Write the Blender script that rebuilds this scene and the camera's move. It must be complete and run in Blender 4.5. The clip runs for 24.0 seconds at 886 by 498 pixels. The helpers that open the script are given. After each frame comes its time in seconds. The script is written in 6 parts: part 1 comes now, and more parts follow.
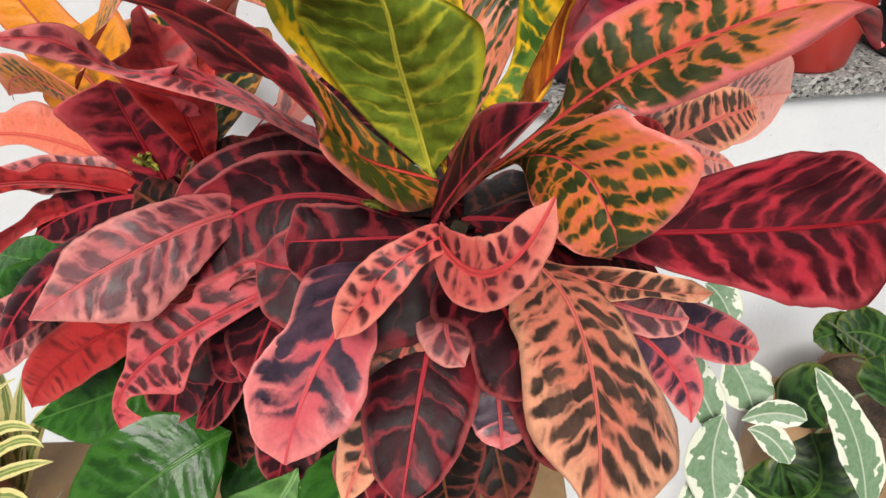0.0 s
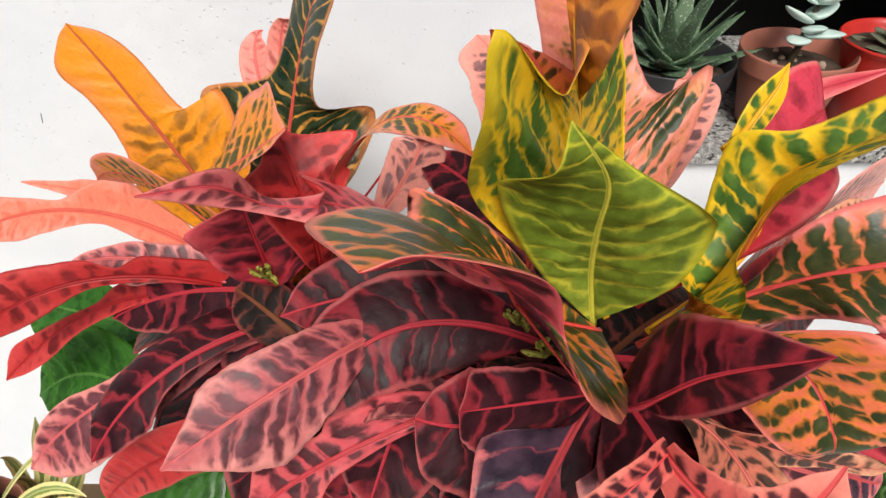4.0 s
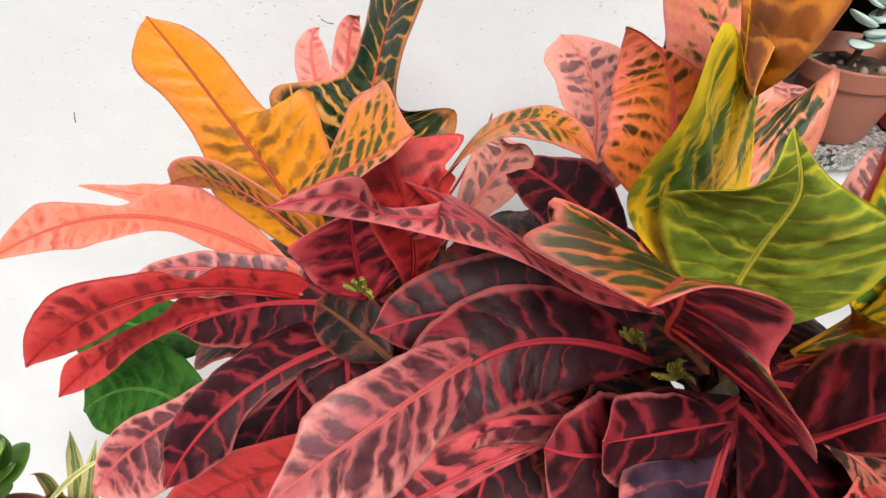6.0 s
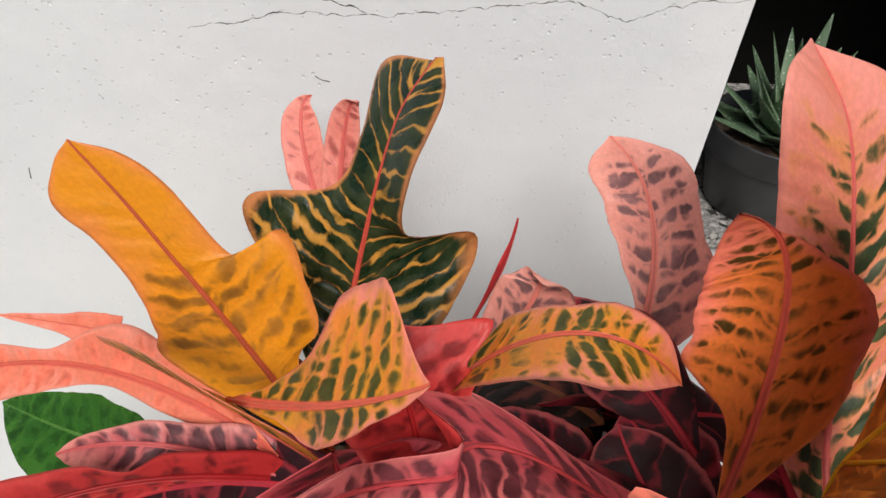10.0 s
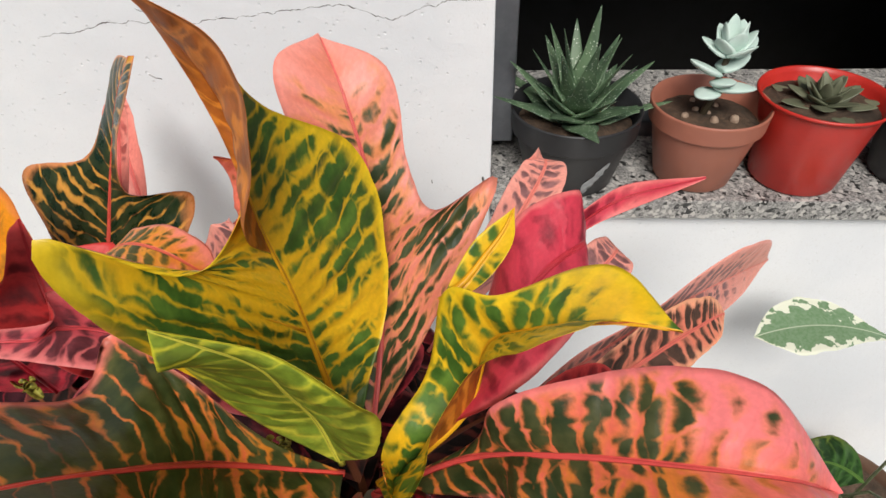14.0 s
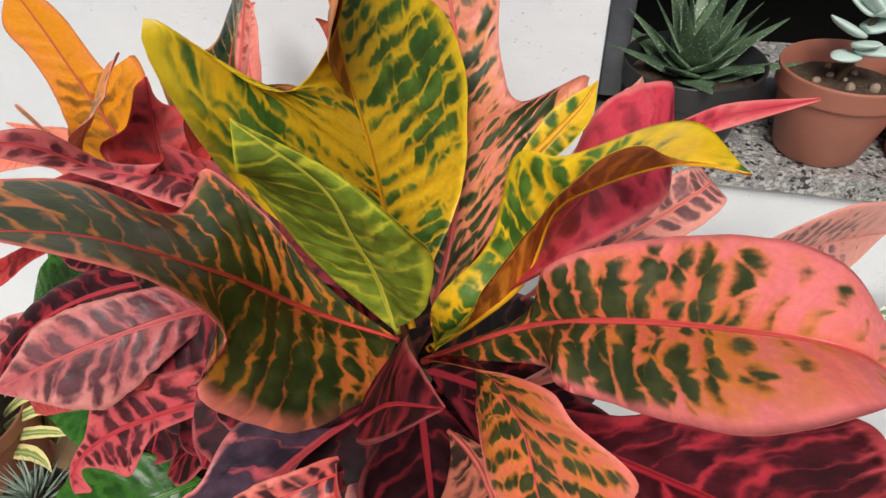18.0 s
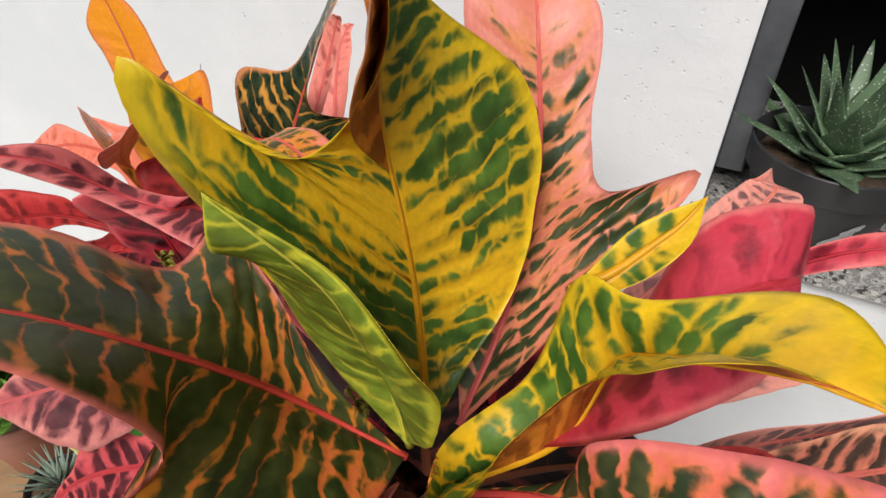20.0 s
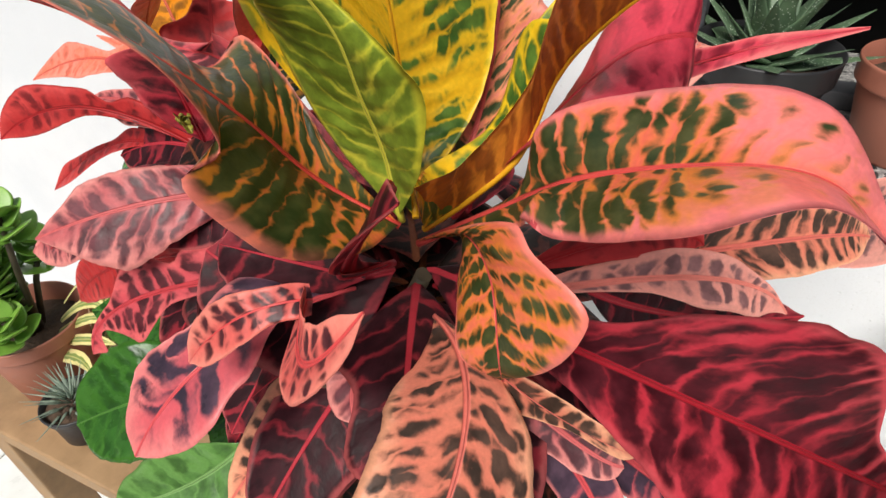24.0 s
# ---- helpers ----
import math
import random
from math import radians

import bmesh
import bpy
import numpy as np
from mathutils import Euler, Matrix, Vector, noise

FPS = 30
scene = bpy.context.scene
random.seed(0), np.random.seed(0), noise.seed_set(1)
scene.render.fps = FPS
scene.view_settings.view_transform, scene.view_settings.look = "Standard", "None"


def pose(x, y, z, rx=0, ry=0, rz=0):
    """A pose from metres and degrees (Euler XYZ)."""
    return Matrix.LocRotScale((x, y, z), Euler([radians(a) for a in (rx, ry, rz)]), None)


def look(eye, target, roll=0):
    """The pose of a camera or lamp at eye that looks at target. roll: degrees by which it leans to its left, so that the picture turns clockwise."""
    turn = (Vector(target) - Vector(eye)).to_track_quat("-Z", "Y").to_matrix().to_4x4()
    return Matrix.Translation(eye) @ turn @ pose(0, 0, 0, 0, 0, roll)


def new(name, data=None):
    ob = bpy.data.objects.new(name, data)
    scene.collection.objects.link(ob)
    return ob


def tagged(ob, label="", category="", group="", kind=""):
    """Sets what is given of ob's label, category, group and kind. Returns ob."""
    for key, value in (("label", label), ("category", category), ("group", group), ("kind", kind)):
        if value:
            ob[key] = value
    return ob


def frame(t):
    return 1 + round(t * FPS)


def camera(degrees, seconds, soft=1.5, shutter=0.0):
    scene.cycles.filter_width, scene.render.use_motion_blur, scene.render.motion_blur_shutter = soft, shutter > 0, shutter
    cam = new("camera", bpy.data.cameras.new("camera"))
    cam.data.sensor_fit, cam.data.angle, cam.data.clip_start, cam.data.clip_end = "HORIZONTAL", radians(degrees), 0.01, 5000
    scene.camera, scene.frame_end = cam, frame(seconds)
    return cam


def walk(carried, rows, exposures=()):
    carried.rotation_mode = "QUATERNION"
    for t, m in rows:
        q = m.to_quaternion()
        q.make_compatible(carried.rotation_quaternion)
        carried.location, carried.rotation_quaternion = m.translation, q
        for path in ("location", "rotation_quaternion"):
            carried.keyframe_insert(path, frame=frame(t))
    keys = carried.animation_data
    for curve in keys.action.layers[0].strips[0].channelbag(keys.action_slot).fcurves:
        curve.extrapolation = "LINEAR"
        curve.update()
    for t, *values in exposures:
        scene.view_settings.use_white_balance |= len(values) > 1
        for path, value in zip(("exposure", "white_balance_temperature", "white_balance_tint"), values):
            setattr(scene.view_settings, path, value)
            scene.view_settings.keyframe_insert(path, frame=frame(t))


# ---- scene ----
cam = camera(73.2, 24.0, 1.5)
PATH = [
    (0, (0.1266, 0.1887, 1.5939), (-0.0124, 1.7557, 0.3589), -5.8),
    (0.5, (0.1232, 0.1920, 1.5950), (-0.0028, 1.7470, 0.3430), -5.4),
    (1, (0.1255, 0.1987, 1.6051), (-0.0085, 1.7367, 0.3341), -5.5),
    (1.5, (0.1299, 0.2088, 1.6229), (-0.0201, 1.7168, 0.3189), -5.9),
    (3.5, (0.0608, 0.2556, 1.6586), (-0.0102, 1.7586, 0.3406), -1.9),
    (4, (0.0296, 0.2601, 1.6564), (-0.0104, 1.7661, 0.3414), -1.3),
    (4.5, (0.0061, 0.2734, 1.6541), (-0.0179, 1.7814, 0.3391), -1.1),
    (5, (-0.0106, 0.2779, 1.6508), (-0.0286, 1.7859, 0.3378), -0.7),
    (5.5, (-0.0262, 0.2779, 1.6474), (-0.0392, 1.7889, 0.3364), -0.4),
    (6, (-0.0329, 0.2801, 1.6463), (-0.0449, 1.7911, 0.3373), -0.3),
    (6.5, (-0.0452, 0.3102, 1.6497), (-0.0522, 1.8162, 0.3347), 0.3),
    (7, (-0.0697, 0.3638, 1.6463), (-0.0787, 1.8588, 0.3193), 1.1),
    (7.5, (-0.0831, 0.3928, 1.6374), (-0.0871, 1.8868, 0.3074), 2.0),
    (8, (-0.0886, 0.4073, 1.6329), (-0.0886, 1.9013, 0.3039), 2.3),
    (8.5, (-0.0931, 0.4095, 1.6363), (-0.0821, 1.9095, 0.3133), 2.6),
    (9, (-0.0931, 0.4084, 1.6407), (-0.0761, 1.9064, 0.3157), 2.8),
    (9.5, (-0.0764, 0.4039, 1.6497), (-0.0674, 1.9019, 0.3247), 2.3),
    (10, (-0.0429, 0.3995, 1.6586), (-0.0509, 1.8945, 0.3306), 1.4),
    (10.5, (-0.0095, 0.3928, 1.6664), (-0.0195, 1.8828, 0.3314), 0.9),
    (11, (0.0318, 0.3839, 1.6753), (0.0108, 1.8769, 0.3443), 0.3),
    (11.5, (0.0764, 0.3749, 1.6820), (-0.0236, 1.8599, 0.3460), -2.1),
    (13.5, (0.1467, 0.3147, 1.6898), (0.0647, 1.8297, 0.3868), -1.0),
    (14, (0.1645, 0.3247, 1.6909), (0.0535, 1.8117, 0.3579), -2.2),
    (14.5, (0.1835, 0.3337, 1.6909), (0.0065, 1.7917, 0.3319), -4.3),
    (15, (0.1879, 0.3225, 1.6731), (-0.0201, 1.7725, 0.3111), -5.1),
    (15.5, (0.1957, 0.3069, 1.6642), (-0.0233, 1.7539, 0.3012), -5.3),
    (16, (0.1968, 0.2969, 1.6564), (-0.0242, 1.7409, 0.2904), -5.2),
    (16.5, (0.1946, 0.2879, 1.6519), (-0.0304, 1.7349, 0.2899), -5.1),
    (17, (0.1890, 0.2734, 1.6519), (-0.0340, 1.7244, 0.2929), -4.6),
    (17.5, (0.1790, 0.2701, 1.6508), (-0.0830, 1.7101, 0.2878), -4.1),
    (18, (0.1812, 0.2902, 1.6541), (-0.2508, 1.7022, 0.3051), -3.2),
    (18.5, (0.1790, 0.3203, 1.6474), (-0.3670, 1.7063, 0.3134), -0.5),
    (19, (0.1790, 0.3537, 1.6385), (-0.4200, 1.7467, 0.3345), 0.5),
    (19.5, (0.1768, 0.3560, 1.6430), (-0.5112, 1.7130, 0.3450), -0.7),
    (21.5, (0.1913, 0.3381, 1.6385), (-0.5627, 1.6951, 0.3775), -0.9),
    (22, (0.1924, 0.3247, 1.6262), (-0.5296, 1.6717, 0.3362), -0.8),
    (22.5, (0.2046, 0.3013, 1.6262), (-0.5014, 1.6583, 0.3372), -1.0),
    (23, (0.2147, 0.2824, 1.6207), (-0.4833, 1.6534, 0.3417), -1.1),
    (23.5, (0.2214, 0.2645, 1.6106), (-0.4606, 1.6475, 0.3366), -1.4),
    (24, (0.2247, 0.2578, 1.6051), (-0.4413, 1.6438, 0.3271), -1.5),
]
walk(cam, [(t, look(eye, target, roll)) for t, eye, target, roll in PATH],
     exposures=[(0, 0.18), (3, 0.28), (4, 0.34), (8, 0.28), (9, 0.0), (14, 0.15), (16, 0.02), (18, 0.08), (19, 0.14), (23, 0.08), (24, 0.34)])

# ---- light ----
world = bpy.data.worlds.new("sky")
scene.world = world
world.use_nodes = True
wn = world.node_tree.nodes
sky = wn.new("ShaderNodeTexSky")
sky.sky_type, sky.sun_disc = "NISHITA", False
sky.sun_elevation, sky.sun_rotation = radians(55), radians(200)
sky.air_density, sky.dust_density = 1.0, 4.0
world.node_tree.links.new(sky.outputs[0], wn["Background"].inputs[0])
wn["Background"].inputs[1].default_value = 0.051
sun = new("sun", bpy.data.lights.new("sun", "SUN"))
sun.data.energy, sun.data.angle, sun.data.color = 2.9, radians(28), (1.0, 0.97, 0.92)
sun.matrix_world = look((0.3, -2.0, 4.2), (0.1, 0.5, 1.3))


# ---- materials ----
class Nodes:
    """Short hand for building a node material."""

    def __init__(self, name, rough=0.5, metal=0.0, spec=0.5):
        self.mat = bpy.data.materials.new(name)
        self.mat.use_nodes = True
        self.tree = self.mat.node_tree
        self.bsdf = self.tree.nodes["Principled BSDF"]
        self.bsdf.inputs["Roughness"].default_value = rough
        self.bsdf.inputs["Metallic"].default_value = metal
        self.bsdf.inputs["Specular IOR Level"].default_value = spec

    def put(self, socket, value):
        if isinstance(value, bpy.types.NodeSocket):
            self.tree.links.new(value, socket)
        elif isinstance(value, tuple) and len(value) == 3 and len(socket.default_value) == 4:
            socket.default_value = (*value, 1)
        else:
            socket.default_value = value

    def math(self, op, a, b=0.0, c=0.0, clamp=False):
        n = self.tree.nodes.new("ShaderNodeMath")
        n.operation, n.use_clamp = op, clamp
        for k, v in enumerate((a, b, c)):
            self.put(n.inputs[k], v)
        return n.outputs[0]

    def span(self, v, lo, hi, a=0.0, b=1.0):
        n = self.tree.nodes.new("ShaderNodeMapRange")
        n.interpolation_type = "SMOOTHSTEP"
        for k, x in enumerate((v, lo, hi, a, b)):
            self.put(n.inputs[k], x)
        return n.outputs[0]

    def mix(self, f, a, b, mode="MIX"):
        n = self.tree.nodes.new("ShaderNodeMix")
        n.data_type, n.blend_type = "RGBA", mode
        self.put(n.inputs[0], f)
        self.put(n.inputs[6], a)
        self.put(n.inputs[7], b)
        return n.outputs[2]

    def uv(self, name):
        n = self.tree.nodes.new("ShaderNodeUVMap")
        n.uv_map = name
        return n.outputs[0]

    def place(self):
        return self.tree.nodes.new("ShaderNodeTexCoord").outputs["Object"]

    def split(self, v):
        n = self.tree.nodes.new("ShaderNodeSeparateXYZ")
        self.put(n.inputs[0], v)
        return n.outputs

    def join(self, x, y, z=0.0):
        n = self.tree.nodes.new("ShaderNodeCombineXYZ")
        for k, v in enumerate((x, y, z)):
            self.put(n.inputs[k], v)
        return n.outputs[0]

    def noise(self, v, scale, detail=3.0, rough=0.55):
        n = self.tree.nodes.new("ShaderNodeTexNoise")
        self.put(n.inputs["Vector"], v)
        n.inputs["Scale"].default_value, n.inputs["Detail"].default_value, n.inputs["Roughness"].default_value = scale, detail, rough
        return n.outputs[0]

    def cells(self, v, scale, out="Distance", feature="F1"):
        n = self.tree.nodes.new("ShaderNodeTexVoronoi")
        n.feature = feature
        self.put(n.inputs["Vector"], v)
        n.inputs["Scale"].default_value = scale
        return n.outputs[out]

    def random(self):
        return self.tree.nodes.new("ShaderNodeObjectInfo").outputs["Random"]

    def bump(self, h, strength=0.3, distance=0.001):
        n = self.tree.nodes.new("ShaderNodeBump")
        n.inputs["Strength"].default_value, n.inputs["Distance"].default_value = strength, distance
        self.put(n.inputs["Height"], h)
        self.put(self.bsdf.inputs["Normal"], n.outputs[0])

    def done(self, colour, rough=None):
        self.put(self.bsdf.inputs["Base Color"], colour)
        if rough is not None:
            self.put(self.bsdf.inputs["Roughness"], rough)
        return self.mat


def plain(name, colour, dark, scale=60.0, rough=0.5, metal=0.0, bump=0.15, depth=0.0006, spec=0.5):
    """A surface of one kind with broad stains and fine grain."""
    n = Nodes(name, rough, metal, spec)
    p = n.place()
    broad, fine = n.noise(p, scale * 0.12, 3), n.noise(p, scale, 5, 0.65)
    f = n.math("ADD", n.math("MULTIPLY", broad, 0.6), n.math("MULTIPLY", fine, 0.4))
    n.bump(fine, bump, depth)
    return n.done(n.mix(n.span(f, 0.35, 0.68), dark, colour), n.span(fine, 0.3, 0.7, rough * 0.85, min(1, rough * 1.15)))


RIB = {}


def leaf_skin(name, ground, blotch, rib, rim, fill=0.6, gap=0.010, vein=0.16, fade=0.3, tip=0.3, rough=0.4, rim_from=0.6, soft=0.06, long=2.0, under=False, third=None, slant=0.1, patch=2.2, spec=0.26, haze=0.35):
    """Croton leaf: dark blotches between the side veins, which thin out towards margin and tip, where the ground turns to rim."""
    RIB[name] = plain(name + "_rib", rib, tuple(c * 0.7 for c in rib), 200, rough, spec=0.28)
    n = Nodes(name, rough, spec=spec)
    a, b, _ = n.split(n.uv("metric"))
    s, v, _ = n.split(n.uv("unit"))
    shift = n.math("MULTIPLY", n.random(), 9.0)
    flat = n.join(a, b, shift)
    wob, wob2 = n.noise(flat, 34, 2, 0.5), n.noise(n.join(b, a, shift), 110, 3, 0.6)
    broad, blob, grain = n.noise(flat, 26, 2), n.noise(flat, 85, 3), n.noise(flat, 420, 3)
    ca = n.math("ADD", n.math("DIVIDE", a, gap), n.math("MULTIPLY", wob, 2.0))
    ca = n.math("ADD", ca, n.math("MULTIPLY", wob2, 0.5))
    ca = n.math("SUBTRACT", ca, n.math("MULTIPLY", n.math("ABSOLUTE", b), slant / gap))
    ca = n.math("ADD", ca, n.math("MULTIPLY", n.math("SIGN", b), 0.31))
    row = n.math("MULTIPLY", n.math("ABSOLUTE", n.math("SUBTRACT", n.math("FRACT", ca), 0.5)), 2.0)
    step = n.math("MULTIPLY", n.math("FLOOR", ca), 3.7)
    run = n.noise(n.join(n.math("ADD", step, n.math("MULTIPLY", ca, 0.35)), n.math("DIVIDE", b, gap * long * 0.55), shift), 1.0, 2, 0.5)
    av = n.math("ABSOLUTE", v)
    edge = n.span(n.math("ADD", av, n.math("MULTIPLY", n.math("SUBTRACT", blob, 0.5), 0.5)), 0.60, 1.0)
    end = n.span(n.math("ADD", s, n.math("MULTIPLY", n.math("SUBTRACT", broad, 0.5), 0.5)), 0.95 - 0.5 * tip, 1.2 - 0.4 * tip)
    loss = n.math("ADD", n.math("MULTIPLY", edge, 0.35 + fade), n.math("MULTIPLY", end, 1.3))
    field = n.math("SUBTRACT", 1.0, n.math("POWER", row, 1.6))
    field = n.math("ADD", field, n.math("MULTIPLY", n.math("SUBTRACT", run, 0.5), 1.9))
    field = n.math("ADD", field, n.math("MULTIPLY", n.math("SUBTRACT", broad, 0.5), patch))
    field = n.math("ADD", field, n.math("MULTIPLY", n.math("SUBTRACT", n.noise(flat, 230, 3, 0.6), 0.5), 0.8))
    net = n.cells(n.join(n.math("MULTIPLY", ca, 0.9), n.math("DIVIDE", b, gap * long * 0.8), shift), 1.0, "Distance", "DISTANCE_TO_EDGE")
    field = n.math("SUBTRACT", field, n.span(net, 0.0, 0.14, 0.55, 0.0))
    field = n.math("SUBTRACT", field, loss)
    level = 0.90 - 0.88 * fill
    soft += 0.10
    mask = n.span(field, level - 0.10 - soft, level + 0.16 + soft)
    open_vein = n.math("ADD", 1.0 - vein * 1.1, n.math("MULTIPLY", n.math("SUBTRACT", blob, 0.5), -0.6))
    open_vein = n.math("ADD", open_vein, n.math("MULTIPLY", n.math("SUBTRACT", n.noise(n.join(b, shift, a), 48, 2), 0.5), 1.5))
    mask = n.math("MULTIPLY", mask, n.span(row, open_vein, n.math("ADD", open_vein, 0.12 + soft), 1.0, 0.12))
    turn = n.math("ADD", n.math("ADD", n.math("MULTIPLY", av, 0.5), n.math("MULTIPLY", s, 0.55)), n.math("MULTIPLY", n.math("SUBTRACT", broad, 0.5), 1.3))
    col = n.mix(n.span(turn, rim_from - 0.2, rim_from + 0.3), ground, rim)
    if third:
        col = n.mix(n.span(n.math("ADD", n.math("MULTIPLY", blob, 0.7), n.math("MULTIPLY", wob, 0.5)), 0.60, 0.78, 0.0, n.math("SUBTRACT", 1.0, end)), col, third)
    near = n.span(n.math("ADD", field, n.math("MULTIPLY", n.math("SUBTRACT", blob, 0.5), 0.6)), level - 0.85, level + 0.05)
    if third:
        col = n.mix(n.math("MULTIPLY", near, n.span(wob, 0.3, 0.6, 0.35, 0.85)), col, third)
    else:
        col = n.mix(n.math("MULTIPLY", near, haze), col, n.mix(0.55, ground, blotch))
    blotch = tuple(c * 0.5 for c in blotch)
    dark = n.mix(n.span(n.math("ADD", blob, n.math("MULTIPLY", run, 0.4)), 0.5, 1.0), blotch, n.mix(0.05, tuple(c * 2.2 for c in blotch), ground))
    col = n.mix(mask, col, dark)
    thin = n.math("MULTIPLY", n.span(row, 0.86, 1.0), n.span(av, 0.95, 0.5))
    col = n.mix(n.math("MULTIPLY", thin, 0.3), col, n.mix(0.55, rib, col))
    wide = n.math("ADD", n.math("MULTIPLY_ADD", s, -0.0022, 0.0026), n.math("MULTIPLY", blob, 0.0006))
    mid = n.span(n.math("ABSOLUTE", b), n.math("MULTIPLY", wide, 0.55), wide, 1.0, 0.0)
    col = n.mix(n.math("MULTIPLY", n.span(n.math("ADD", av, n.math("MULTIPLY", blob, 0.2)), 0.95, 1.08), n.span(s, 0.15, 0.45, 0.0, 0.85)), col, rim)
    col = n.mix(mid, col, rib)
    col = n.mix(n.span(grain, 0.35, 0.75), n.mix(0.12, col, (0.0, 0.0, 0.0)), col)
    h = n.math("ADD", n.math("MULTIPLY", n.span(row, 0.2, 1.0), -0.35), n.math("MULTIPLY", blob, 0.9))
    h = n.math("ADD", h, n.math("MULTIPLY", mid, 0.8 if under else -0.8))
    n.bump(n.math("ADD", h, n.math("MULTIPLY", grain, 0.12)), 0.5, 0.0012)
    return n.done(col, n.span(blob, 0.3, 0.7, rough - 0.07, rough + 0.1))


